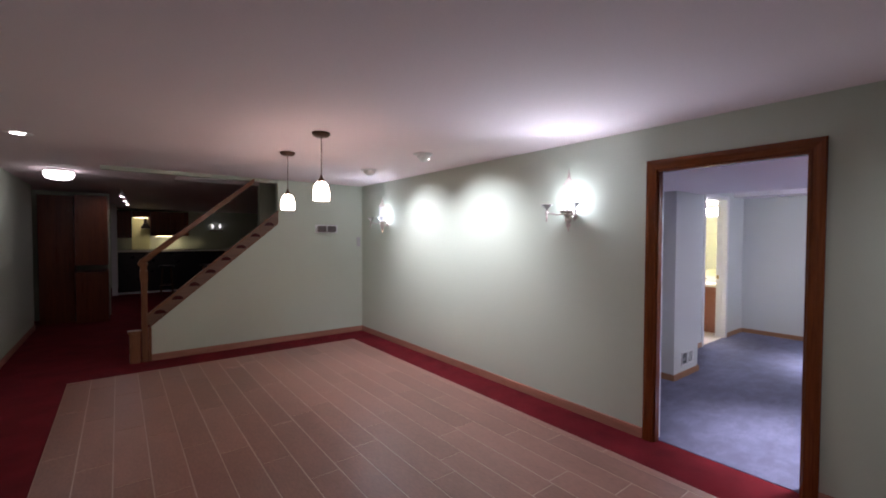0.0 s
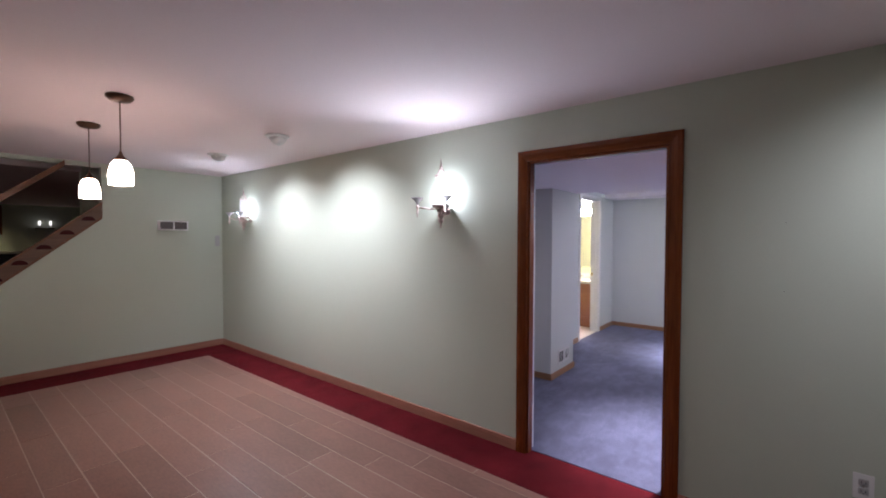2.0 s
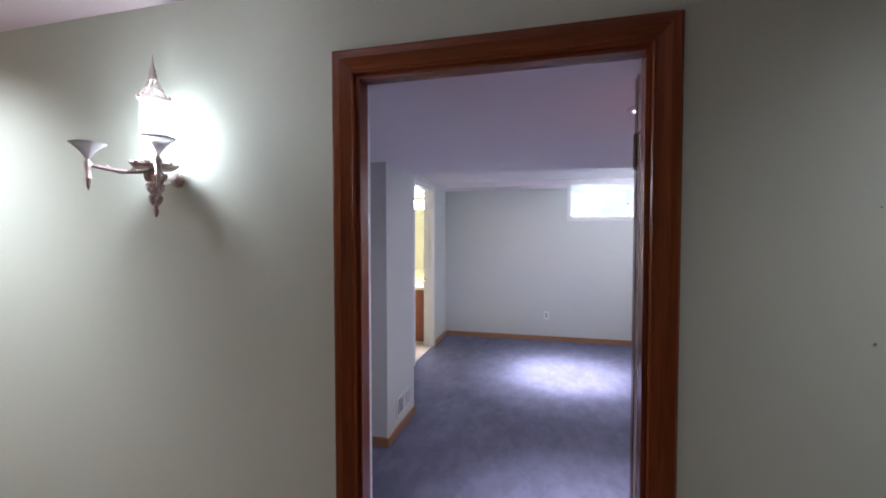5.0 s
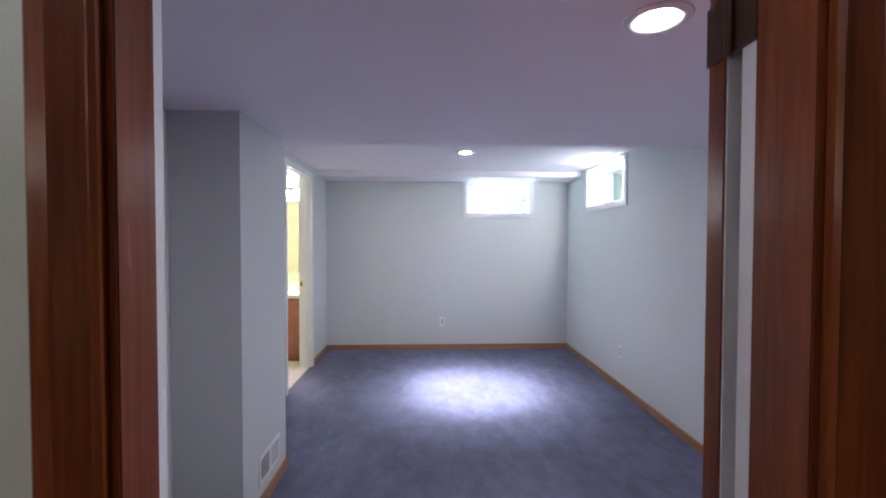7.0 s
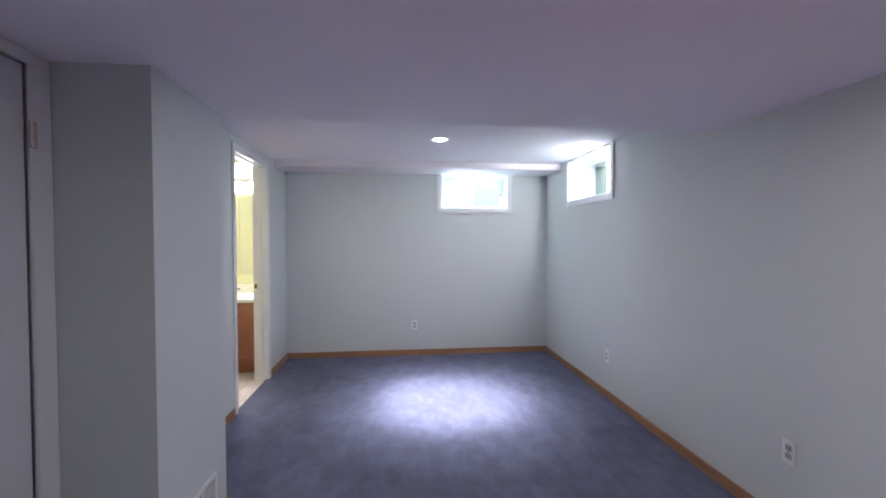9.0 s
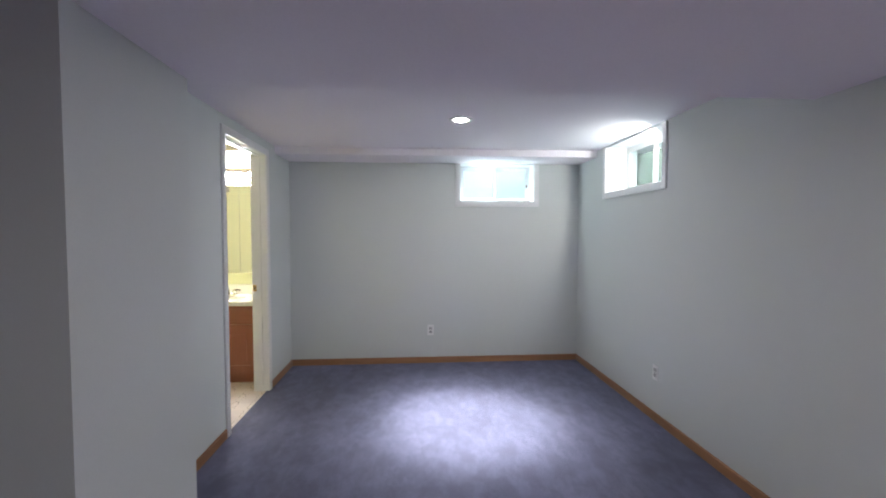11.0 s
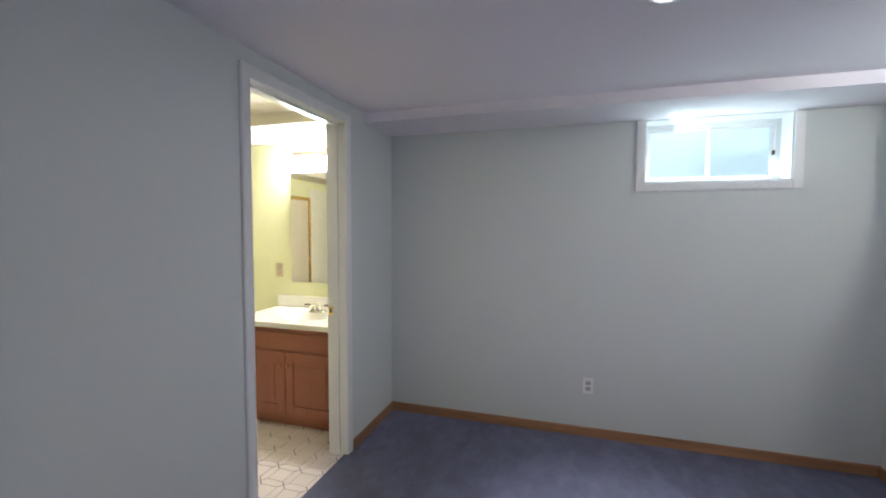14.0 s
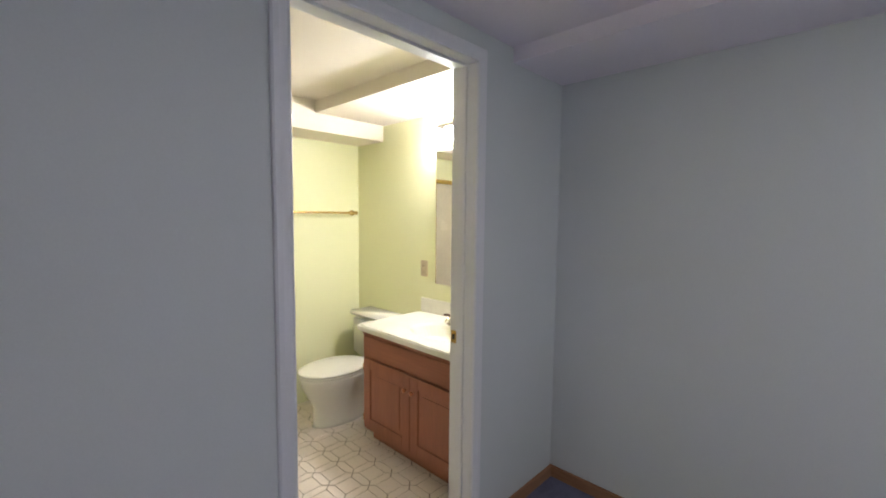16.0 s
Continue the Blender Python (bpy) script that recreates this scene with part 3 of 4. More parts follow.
# ---- basement windows ----
def slider_window(name, m, half, z0, z1, depth, label):
    """A sliding basement window in a deep white reveal; local y goes out through the wall, x across."""
    w = thing(name, 0, 0, 0, label, "window")
    w["kind"] = "structure"
    w.matrix_basis = m
    c = 0.052
    part("side_casing", block((-half - c, -half, -0.015, 0, z0 - c, z1), bevel=0.003), WHITE, w)
    part("side_casing", block((half, half + c, -0.015, 0, z0 - c, z1), bevel=0.003), WHITE, w)
    part("bottom_casing", block((-half, half, -0.015, 0, z0 - c, z0), bevel=0.003), WHITE, w)
    part("sill", block((-half, half, 0, depth, z0, z0 + 0.006)), WHITE, w)
    part("reveal", block((-half, -half + 0.006, 0, depth, z0 + 0.006, z1)), WHITE, w)
    part("reveal", block((half - 0.006, half, 0, depth, z0 + 0.006, z1)), WHITE, w)
    part("head_reveal", block((-half + 0.006, half - 0.006, 0, depth, z1 - 0.006, z1)), WHITE, w)
    a, b, f = -half + 0.006, half - 0.006, 0.028
    zb, zt = z0 + 0.006, z1 - 0.006
    part("window_frame", block((a, a + f, depth - 0.05, depth, zb, zt), (b - f, b, depth - 0.05, depth, zb, zt), (a + f, b - f, depth - 0.05, depth, zb, zb + f), (a + f, b - f, depth - 0.05, depth, zt - f, zt), bevel=0.002), WHITE, w)
    for k in (0, 1):
        l, r = (a + f, 0.012) if k == 0 else (-0.012, b - f)
        yo = depth - 0.045 + 0.02 * k
        sash = part("sash", block((l, l + 0.022, yo, yo + 0.018, zb + f, zt - f), (r - 0.022, r, yo, yo + 0.018, zb + f, zt - f), (l + 0.022, r - 0.022, yo, yo + 0.018, zb + f, zb + f + 0.02), (l + 0.022, r - 0.022, yo, yo + 0.018, zt - f - 0.02, zt - f), bevel=0.002), WHITE, w)
        pane = part("pane", block((l + 0.022, r - 0.022, yo + 0.007, yo + 0.011, zb + f + 0.02, zt - f - 0.02)), CLEAR, sash)
        pane.visible_shadow = False
    part("latch", block((b - f - 0.02, b - f - 0.004, depth - 0.062, depth - 0.048, (zb + zt) / 2 - 0.03, (zb + zt) / 2), bevel=0.003), BRONZE, w, "small dark window latch")
    return w
slider_window("window_1", pose(XE, (W1[0] + W1[1]) / 2, 0, 0, 0, -90), (W1[1] - W1[0]) / 2, W1[2], W1[3], 0.2, "white sliding basement window in a deep reveal")
slider_window("window_2", pose((W2[0] + W2[1]) / 2, YR, 0, 0, 0, 180), (W2[1] - W2[0]) / 2, W2[2], W2[3], 0.24, "white sliding basement window, half open to the well")
# window wells outside, open to the sky
def well(name, x0, x1, y0, y1, skip, stone):
    t = 0.08
    sides = {"-x": (x0 - t, x0, y0 - t, y1 + t, 1.2, 2.72), "+x": (x1, x1 + t, y0 - t, y1 + t, 1.2, 2.72), "-y": (x0, x1, y0 - t, y0, 1.2, 2.72), "+y": (x0, x1, y1, y1 + t, 1.2, 2.72)}
    st(name, block(*[v for k, v in sides.items() if k != skip], (x0, x1, y0, y1, 1.1, 1.2)), stone, "pale concrete window well outside the basement window")
well("wall_well_end", 8.417, 9.0, -0.5, 1.0, "-x", CONCRETE)
st("backdrop_daylight", block((8.93, 8.99, -0.49, 0.99, 1.21, 2.7)), DAYLIGHT, "pale blue daylight outside the end window")
well("wall_well_side", 6.3, 7.8, -1.6, -0.942, "+y", DARK_WELL)

# ---- living room things ----
def wall_plate(name, m, label, category, material, dark=True, size=(0.07, 0.115), group=""):
    """A wall plate, face toward -y, with two outlet faces or a toggle."""
    t = thing(name, 0, 0, 0, label, category, group)
    t.matrix_basis = m
    w, h = size
    part("plate", block((-w / 2, w / 2, -0.006, 0, -h / 2, h / 2), bevel=0.002), material, t)
    for s in (-1, 1):
        f = part("socket", moved(block((-0.017, 0.017, -0.0085, -0.005, -0.014, 0.014), bevel=0.002), 0, 0, s * 0.02), SOCKET if material == PLASTIC else material, t)
        for u in (-0.007, 0.007):
            part("slot", block((u - 0.0012, u + 0.0012, -0.0092, -0.008, s * 0.02 - 0.005, s * 0.02 + 0.006)), SLOT, f)
        part("ground_hole", moved(lathe([(0, -0.0093), (0.0024, -0.0092), (0.0024, -0.008), (0, -0.008)], 8, "y"), 0, 0, s * 0.02 - 0.0095), SLOT, f)
    part("cover_screw", lathe([(0, -0.0072), (0.003, -0.007), (0.0034, -0.006), (0, -0.0055)], 10, "y"), CHROME, t)
    return t
wall_plate("wall_outlet", pose(XE, 0.998, 0.365, 0, 0, -90), "white plastic duplex outlet on the end wall", "outlet", PLASTIC)
wall_plate("wall_outlet", pose(6.6, YR, 0.37, 0, 0, 180), "white plastic duplex outlet below the side window", "outlet", PLASTIC)
wall_plate("wall_outlet", pose(4.868, YR, 0.40, 0, 0, 180), "white plastic duplex outlet near the bedroom door", "outlet", PLASTIC)
wall_plate("wall_outlet", pose(XD, -0.105, 0.40, 0, 0, -90), "white plastic duplex outlet on the sage wall", "outlet", PLASTIC)
wall_plate("wall_outlet", pose(XM, 3.522, 1.10, 0, 0, -90), "tan duplex outlet on the yellow wall by the mirror", "outlet", IVORY)

# framed control panel and a small thermostat on the stair wall
cp = thing("control_panel", 2.615, YF, 1.66, "white framed wall panel with two dark square controls", "wall control")
part("frame", block((-0.185, 0.172, -0.008, 0, -0.062, 0.062), bevel=0.003), PLASTIC, cp, "white plastic surround")
for xx in (-0.080, 0.080):
    pl = part("control_plate", block((xx - 0.072, xx + 0.072, -0.016, -0.0075, -0.046, 0.046), bevel=0.004), GREYPLATE, cp, "dark grey control plate")
    part("bezel", block((xx - 0.058, xx + 0.058, -0.0185, -0.0155, -0.034, 0.034), bevel=0.001), GREYPLATE, pl)
    part("control_screw", moved(lathe([(0, -0.0175), (0.004, -0.017), (0.0045, -0.015), (0, -0.0148)], 10, "y"), xx, 0, 0.040), CHROME, pl)
t = thing("thermostat", 3.15, YF, 1.46, "small grey wall thermostat near the corner", "thermostat")
part("body", block((-0.03, 0.03, -0.026, 0, -0.075, 0.075), bevel=0.006), SOCKET, t)

for yy, zz in ((0.188, 1.255), (0.186, 1.59)):
    nl = thing("wall_nail", XD, yy, zz, "small dark nail in the sage green painted wall", "nail", "wall nails")
    part("head", lathe([(0, -0.004), (0.0017, -0.0036), (0.002, -0.0025), (0.0008, -0.002), (0.0008, 0)], 10, "x"), SLOT, nl)

def pendant(x, y, drop):
    p = thing("pendant_lamp", x, y, CL, "bronze pendant lamp with a lit opal glass shade", "pendant lamp", "pendants")
    part("canopy", lathe([(0, 0), (0.07, 0), (0.072, -0.012), (0.055, -0.03), (0.02, -0.036), (0, -0.036)], 28), BRONZE, p, smooth=True)
    part("cord", lathe([(0.0035, -0.03), (0.0035, -drop + 0.035)], 8), BRONZE, p)
    part("cap", lathe([(0, -drop + 0.055), (0.008, -drop + 0.05), (0.012, -drop + 0.03), (0.034, -drop + 0.005), (0.036, -drop - 0.004), (0, -drop - 0.004)], 24), BRONZE, p, smooth=True)
    part("shade", lathe([(0.033, -drop - 0.004), (0.050, -drop - 0.026), (0.061, -drop - 0.068), (0.064, -drop - 0.105), (0.061, -drop - 0.15), (0.057, -drop - 0.15), (0.058, -drop - 0.105), (0.052, -drop - 0.065), (0.03, -drop - 0.012)], 28), SHADE, p, "lit opal glass shade", smooth=True)
    return p
pendant(1.34, 3.32, 0.385)
pendant(1.373, 4.26, 0.41)

def eyeball(x, y, aim):
    e = thing("eyeball_downlight", x, y, CL, "white recessed eyeball spotlight aimed at the wall", "downlight", "eyeball spots")
    part("trim_ring", lathe([(0.055, 0), (0.095, 0), (0.097, -0.005), (0.09, -0.012), (0.06, -0.016), (0.055, -0.008)], 28), WHITE, e, smooth=True)
    ball = lathe([(0.03, -0.075), (0.055, -0.055), (0.066, -0.012), (0.062, 0.02), (0.03, -0.066)], 24)
    ball.transform(Matrix.Rotation(radians(-38), 4, "Y"))
    part("eyeball", ball, WHITE, e, smooth=True)
    lens = lathe([(0, -0.05), (0.038, -0.05), (0, -0.048)], 20)
    lens.transform(Matrix.Rotation(radians(-38), 4, "Y"))
    part("lens", lens, SPOTLIGHT, e)
eyeball(2.455, 3.50, 0)
eyeball(2.49, 4.71, 0)
eyeball(2.46, -0.45, 0)

def downlight(name, x, y, z, label, lens=None):
    e = thing(name, x, y, z, label, "downlight")
    part("trim_ring", lathe([(0.045, 0.001), (0.054, -0.003), (0.066, -0.008), (0.086, -0.006), (0.09, 0), (0.045, 0.002)], 32), WHITE, e, smooth=True)
    part("lens", lathe([(0, -0.003), (0.040, -0.0035), (0.045, -0.001), (0, 0.0)], 32), lens or CANLIGHT, e, "lit lens")
downlight("recessed_downlight", 6.635, 0.84, BC, "lit white recessed downlight in the bedroom ceiling")
downlight("recessed_downlight", 3.85, 0.57, SO, "lit white recessed downlight in the soffit")
downlight("recessed_downlight", -0.57, 4.84, CL, "lit white recessed downlight over the passage", DIMCAN)

f = thing("flush_ceiling_lamp", -0.52, 7.15, CL, "lit round flush glass ceiling lamp over the passage", "ceiling lamp")
part("base", lathe([(0, 0), (0.15, 0), (0.15, -0.02), (0.13, -0.03), (0, -0.03)], 32), WHITE, f, smooth=True)
part("bowl", lathe([(0.145, -0.03), (0.15, -0.06), (0.13, -0.1), (0.08, -0.12), (0, -0.125)], 32), FLUSHLIGHT, f, "lit opal glass bowl", smooth=True)

def sconce(y):
    """A wall sconce: back finial, lit glass column under a crown, two arms with glass dishes."""
    s = thing("wall_sconce", XD, y, 1.755, "antique metal wall sconce with crown, lit glass and two dishes", "wall sconce", "sconces")
    cx = -0.09
    part("back_plate", moved(lathe([(0, -0.012), (0.018, -0.012), (0.026, -0.006), (0.03, 0.0), (0, 0.0)][::-1], 20, "x"), 0.0, 0, -0.03), ANTIQUE, s, smooth=True)
    part("bracket", tube([(-0.01, 0, -0.03), (-0.06, 0, -0.05), (cx, 0, -0.02)], 0.009), ANTIQUE, s)
    body = part("drop_finial", moved(lathe([(0, -0.172), (0.005, -0.162), (0.008, -0.148), (0.005, -0.136), (0.013, -0.12), (0.010, -0.104), (0.020, -0.078), (0.015, -0.064), (0.026, -0.038), (0.024, -0.015), (0.016, 0.0), (0, 0.0)], 16), cx, 0, 0), ANTIQUE, s, smooth=True)
    for row, (r, h, n) in enumerate(((0.029, -0.028, 8), (0.022, -0.066, 7), (0.015, -0.108, 6))):
        for k in range(n):
            a = (k + 0.5 * row) * 2 * math.pi / n
            lf = lathe([(0, -0.022), (0.004, -0.016), (0.0075, -0.004), (0.005, 0.008), (0, 0.014)], 7)
            lf.transform(Matrix.Rotation(radians(16), 4, Vector((-math.sin(a), math.cos(a), 0))))
            part("leaf_ornament", moved(lf, cx + r * math.cos(a), r * math.sin(a), h), ANTIQUE, body, smooth=True)
    gallery = part("gallery_plate", moved(lathe([(0, -0.004), (0.055, -0.006), (0.066, 0.002), (0.068, 0.010), (0.062, 0.012), (0.05, 0.006), (0, 0.006)], 28), cx, 0, 0), ANTIQUE, s, smooth=True)
    for k in range(12):
        a = k * math.pi / 6
        part("gallery_bead", moved(lathe([(0, -0.008), (0.006, -0.005), (0.008, 0.0), (0.006, 0.005), (0, 0.009)], 8), cx + 0.066 * math.cos(a), 0.066 * math.sin(a), 0.012), ANTIQUE, gallery, smooth=True)
    part("lit_glass", moved(lathe([(0.022, 0.012), (0.036, 0.03), (0.043, 0.07), (0.044, 0.14), (0.042, 0.226), (0.040, 0.226), (0.041, 0.14), (0.040, 0.07), (0.033, 0.032), (0.020, 0.014)], 24), cx, 0, 0), SCONCELIGHT, s, "lit clear glass chimney", smooth=True)
    crown = part("crown", moved(lathe([(0, 0.292), (0.012, 0.294), (0.015, 0.302), (0.011, 0.308), (0.013, 0.316), (0.008, 0.324), (0.010, 0.331), (0.005, 0.34), (0.0035, 0.36), (0, 0.388)], 18), cx, 0, 0), ANTIQUE, s, smooth=True)
    part("crown_rim", tube([(cx + 0.044 * math.cos(i * math.pi / 12), 0.044 * math.sin(i * math.pi / 12), 0.232) for i in range(25)], 0.0035, 6), ANTIQUE, crown)
    part("crown_ring", tube([(cx + 0.028 * math.cos(i * math.pi / 12), 0.028 * math.sin(i * math.pi / 12), 0.264) for i in range(25)], 0.0022, 6), ANTIQUE, crown)
    for k in range(8):
        a = k * math.pi / 4
        part("crown_rib", tube([(cx + r * math.cos(a), r * math.sin(a), h) for r, h in ((0.044, 0.232), (0.035, 0.248), (0.026, 0.266), (0.013, 0.294))], 0.0026, 5), ANTIQUE, crown)
        part("crown_leaf", moved(lathe([(0, 0), (0.006, 0.005), (0.004, 0.012), (0, 0.02)], 8), cx + 0.046 * math.cos(a), 0.046 * math.sin(a), 0.232), ANTIQUE, crown)
    for sgn in (-1, 1):
        tx, ty = -0.205, sgn * 0.142
        pts = [Vector((cx, 0, -0.012)).lerp(Vector((tx, ty, 0)), q) + Vector((0, 0, -0.012 * math.sin(q * math.pi))) for q in [i / 8 for i in range(9)]]
        arm = part("arm", tube(pts, 0.006, 8), ANTIQUE, s)
        part("arm_scroll", tube([(cx + (tx - cx) * q, ty * q, 0.018 * math.sin(q * 9.0) - 0.006) for q in [0.1 + 0.09 * i for i in range(8)]], 0.0035, 6), ANTIQUE, arm)
        part("arm_finial", moved(lathe([(0, -0.085), (0.005, -0.075), (0.007, -0.05), (0.012, -0.046), (0.007, -0.04), (0.009, -0.012), (0.013, 0.0), (0.005, 0.012), (0.004, 0.018), (0, 0.02)], 12), tx, ty, 0), ANTIQUE, arm, smooth=True)
        part("glass_dish", moved(lathe([(0.005, 0.018), (0.012, 0.03), (0.024, 0.046), (0.036, 0.058), (0.049, 0.068), (0.051, 0.071), (0.040, 0.064), (0.024, 0.052), (0.0, 0.036)], 10), tx, ty, -0.002), FROST, arm, "frosted glass dish", smooth=True)
    return s
sconce(2.28)
sconce(5.51)

# ---- staircase ----
def stair():
    s = thing("staircase", 0.36, YF + 0.10, 0, "open wooden staircase with dark red carpeted treads", "staircase")
    rise, run = 0.19, 0.19 / SL
    for i in range(13):
        x = 0.05 + i * run
        part("tread", block((x - 0.025, x + run, 0.0, 0.85, rise * (i + 1) - 0.045, rise * (i + 1)), bevel=0.012), RED, s, "dark red carpeted tread")
        part("riser", block((x, x + 0.02, 0.0, 0.85, rise * i, rise * (i + 1) - 0.046)), RED, s)
    for yy, nm in ((-0.128, "stringer"), (0.852, "stringer")):
        b = 0.45 if yy < 0 else 0.28
        o = [(-0.05, b), (0.0, b), (1.52, b + 1.52 * SL), (1.52, b + 0.15 + 1.52 * SL), (-0.05, b + 0.15 - 0.05 * SL)]
        part(nm, prism(o, yy, yy + 0.026), STAIRTAUPE, s, "wooden stringer board")
    for i in range(8):
        u = 0.07 + i * 0.186
        z = 0.525 + u * SL
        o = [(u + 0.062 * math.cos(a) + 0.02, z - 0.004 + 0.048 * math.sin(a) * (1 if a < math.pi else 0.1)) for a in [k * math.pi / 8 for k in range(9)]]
        part("tread_end", prism(o, -0.142, -0.126), RED_SHADED, s, "carpeted tread end, red darkened for shade")
    part("cap_rail", prism([(-0.05, 0.595 - 0.05 * SL), (1.52, 0.595 + 1.52 * SL), (1.52, 0.62 + 1.52 * SL), (-0.05, 0.62 - 0.05 * SL)], -0.140, -0.09), STAIRWOOD_X, s)
    part("trim_board", prism([(-0.01, 0.42), (1.52, 0.42 + 1.52 * SL), (1.52, 0.452 + 1.52 * SL), (-0.01, 0.452)], -0.118, -0.10), STAIRWOOD_X, s)
    newel = part("newel_post", block((-0.10, -0.035, -0.13, -0.065, 0.0, 1.18), bevel=0.006), STAIRWOOD_Z, s, "square wooden newel post")
    part("newel_cap", block((-0.115, -0.02, -0.145, -0.05, 1.18, 1.215), bevel=0.01), STAIRWOOD_Z, newel)
    part("newel_block", block((-0.108, -0.027, -0.138, -0.057, 0.98, 1.12), bevel=0.006), STAIRWOOD_Z, newel)
    part("first_riser_panel", block((-0.22, -0.11, -0.13, -0.02, 0.0, 0.36), bevel=0.004), STAIRWOOD_Z, s)
    part("starting_cap", block((-0.235, -0.10, -0.14, -0.01, 0.36, 0.39), bevel=0.006), STAIRWOOD_X, s)
    part("base_post", block((-0.03, 0.0, -0.13, -0.09, 0.0, 0.42), bevel=0.004), STAIRWOOD_Z, s)
    o = [(-0.13, 1.19), (-0.10, 1.165), (1.20, 1.165 + 1.30 * 0.86), (1.20, 1.232 + 1.30 * 0.86), (-0.11, 1.245)]
    part("handrail", prism(o, -0.13, -0.07), STAIRWOOD_X, s, "sloping wooden handrail")
stair()

# ---- kitchen and bar seen past the stairs ----
def cabinet(name, x0, x1, y0, y1, z0, z1, doors, label):
    c = thing(name, x0, y0, z0, label, "cabinet", "kitchen cabinets")
    w, d, h = x1 - x0, y1 - y0, z1 - z0
    part("body", block((0, w, 0.02, d, 0, h), bevel=0.003), DARKWOOD, c)
    dw = w / doors
    for k in range(doors):
        dr = part("door", block((k * dw + 0.004, (k + 1) * dw - 0.004, 0, 0.019, 0.004, h - 0.004), bevel=0.003), DARKWOOD, c)
        part("panel", block((k * dw + 0.06, (k + 1) * dw - 0.06, -0.006, 0.001, 0.06, h - 0.06), bevel=0.004), DARKWOOD, dr)
        part("handle", tube([((k + 0.86) * dw, -0.006, h * 0.35), ((k + 0.86) * dw, -0.03, h * 0.37), ((k + 0.86) * dw, -0.03, h * 0.47), ((k + 0.86) * dw, -0.006, h * 0.49)], 0.005, 6), BRONZE, dr)
    return c
cabinet("tall_cabinet", -1.04, -0.57, 9.95, 10.5, 0, 2.25, 1, "tall dark stained wood cabinet at the passage end")
cabinet("wall_cabinet", -0.55, -0.10, 9.75, 10.5, 1.02, 2.26, 1, "dark stained wood hanging cabinet")
cabinet("base_cabinet", -0.55, -0.10, 9.75, 10.5, 0, 0.9, 1, "dark stained wood base cabinet")
cabinet("kitchen_wall_cabinet", -0.1, 0.36, 15.6, 15.98, 1.5, 2.3, 1, "dark wood kitchen wall cabinet")
cabinet("kitchen_wall_cabinet", 0.83, 1.82, 15.6, 15.98, 1.56, 2.3, 2, "dark wood kitchen wall cabinet over the lit counter")
cabinet("kitchen_base_cabinet", 0.38, 3.4, 15.38, 15.98, 0, 0.88, 4, "dark wood kitchen base cabinet")
solid("kitchen_worktop", block((0.36, 3.42, 15.35, 15.99, 0.88, 0.92), bevel=0.006), MARBLE, "pale kitchen worktop under the wall cabinets", "worktop")
# strip lamp added to brighten the niche panel, with a cabinet to carry it
cabinet("kitchen_valance_cabinet", 0.37, 0.82, 15.6, 15.98, 2.12, 2.3, 1, "added short dark wood cabinet that carries the niche lamp")
n = thing("niche_fill_light", 0.42, 15.7, 2.12, "added strip lamp that brightens the kitchen niche", "strip lamp")
part("housing", block((0, 0.36, 0, 0.07, -0.02, 0)), WHITE, n)
part("diffuser", block((0.01, 0.35, 0.01, 0.06, -0.026, -0.0201)), UNDERLIGHT, n)
g = thing("range_hood", 0.60, 15.72, 1.78, "small dark range hood in the lit niche", "range hood")
part("canopy", prism([(0, 0), (0.22, 0), (0.22, 0.05), (0.15, 0.16), (0.07, 0.16), (0, 0.05)], 0, 0.28), BLACK, g)
part("duct", block((0.07, 0.15, 0.1, 0.28, 0.16, 0.335)), BLACK, g)
st("kitchen_wall_panel", block((0.37, 0.82, 15.985, 15.999, 0.93, 2.12)), YELLOW, "pale olive wall panel in the kitchen niche")
u = thing("under_cabinet_light", 0.95, 15.7, 1.56, "lit strip lamp under the wall cabinet", "strip lamp")
part("housing", block((0, 0.7, 0, 0.07, -0.02, 0)), WHITE, u)
part("diffuser", block((0.01, 0.69, 0.01, 0.06, -0.026, -0.0201)), UNDERLIGHT, u)
bar = thing("bar_counter", 0.03, 13.9, 0, "black bar counter with a pale stone top", "bar")
part("front", block((0, 4.4, 0.05, 0.5, 0, 1.12), bevel=0.004), BLACK, bar)
part("bar_top", block((-0.05, 4.45, -0.14, 0.6, 1.12, 1.16), bevel=0.012), MARBLE, bar, "pale stone top")
part("foot_trim", block((-0.01, 4.4, 0.03, 0.049, 0.0, 0.05), bevel=0.004), WHITE, bar)
for k in range(4):
    part("panel", block((0.12 + k * 1.08, 1.08 + k * 1.08, 0.035, 0.049, 0.14, 1.02), bevel=0.006), BLACK, bar)
st("column", block((-0.1, 0.02, 13.72, 13.86, 0, CL), bevel=0.006), WHITE, "white painted column at the bar end")
def stool(x, y):
    s = thing("bar_stool", x, y, 0, "dark wooden bar stool at the counter", "stool", "bar stools")
    part("seat", moved(lathe([(0, 0.0), (0.17, 0.0), (0.19, 0.02), (0.18, 0.05), (0, 0.055)], 20), 0, 0, 0.72), BLACK, s)
    for a in (45, 135, 225, 315):
        c, q = math.cos(radians(a)), math.sin(radians(a))
        part("leg", tube([(0.13 * c, 0.13 * q, 0.72), (0.19 * c, 0.19 * q, 0)], 0.014, 8), BRONZE, s)
    part("foot_ring", tube([(0.17 * math.cos(i * math.pi / 8), 0.17 * math.sin(i * math.pi / 8), 0.25) for i in range(17)], 0.009, 6), CHROME, s)
for xx in (1.05, 2.0):
    stool(xx, 13.35)
tl = thing("track_lamp", 0.165, 10.75, CL, "small ceiling track with three lit spot heads", "track lamp")
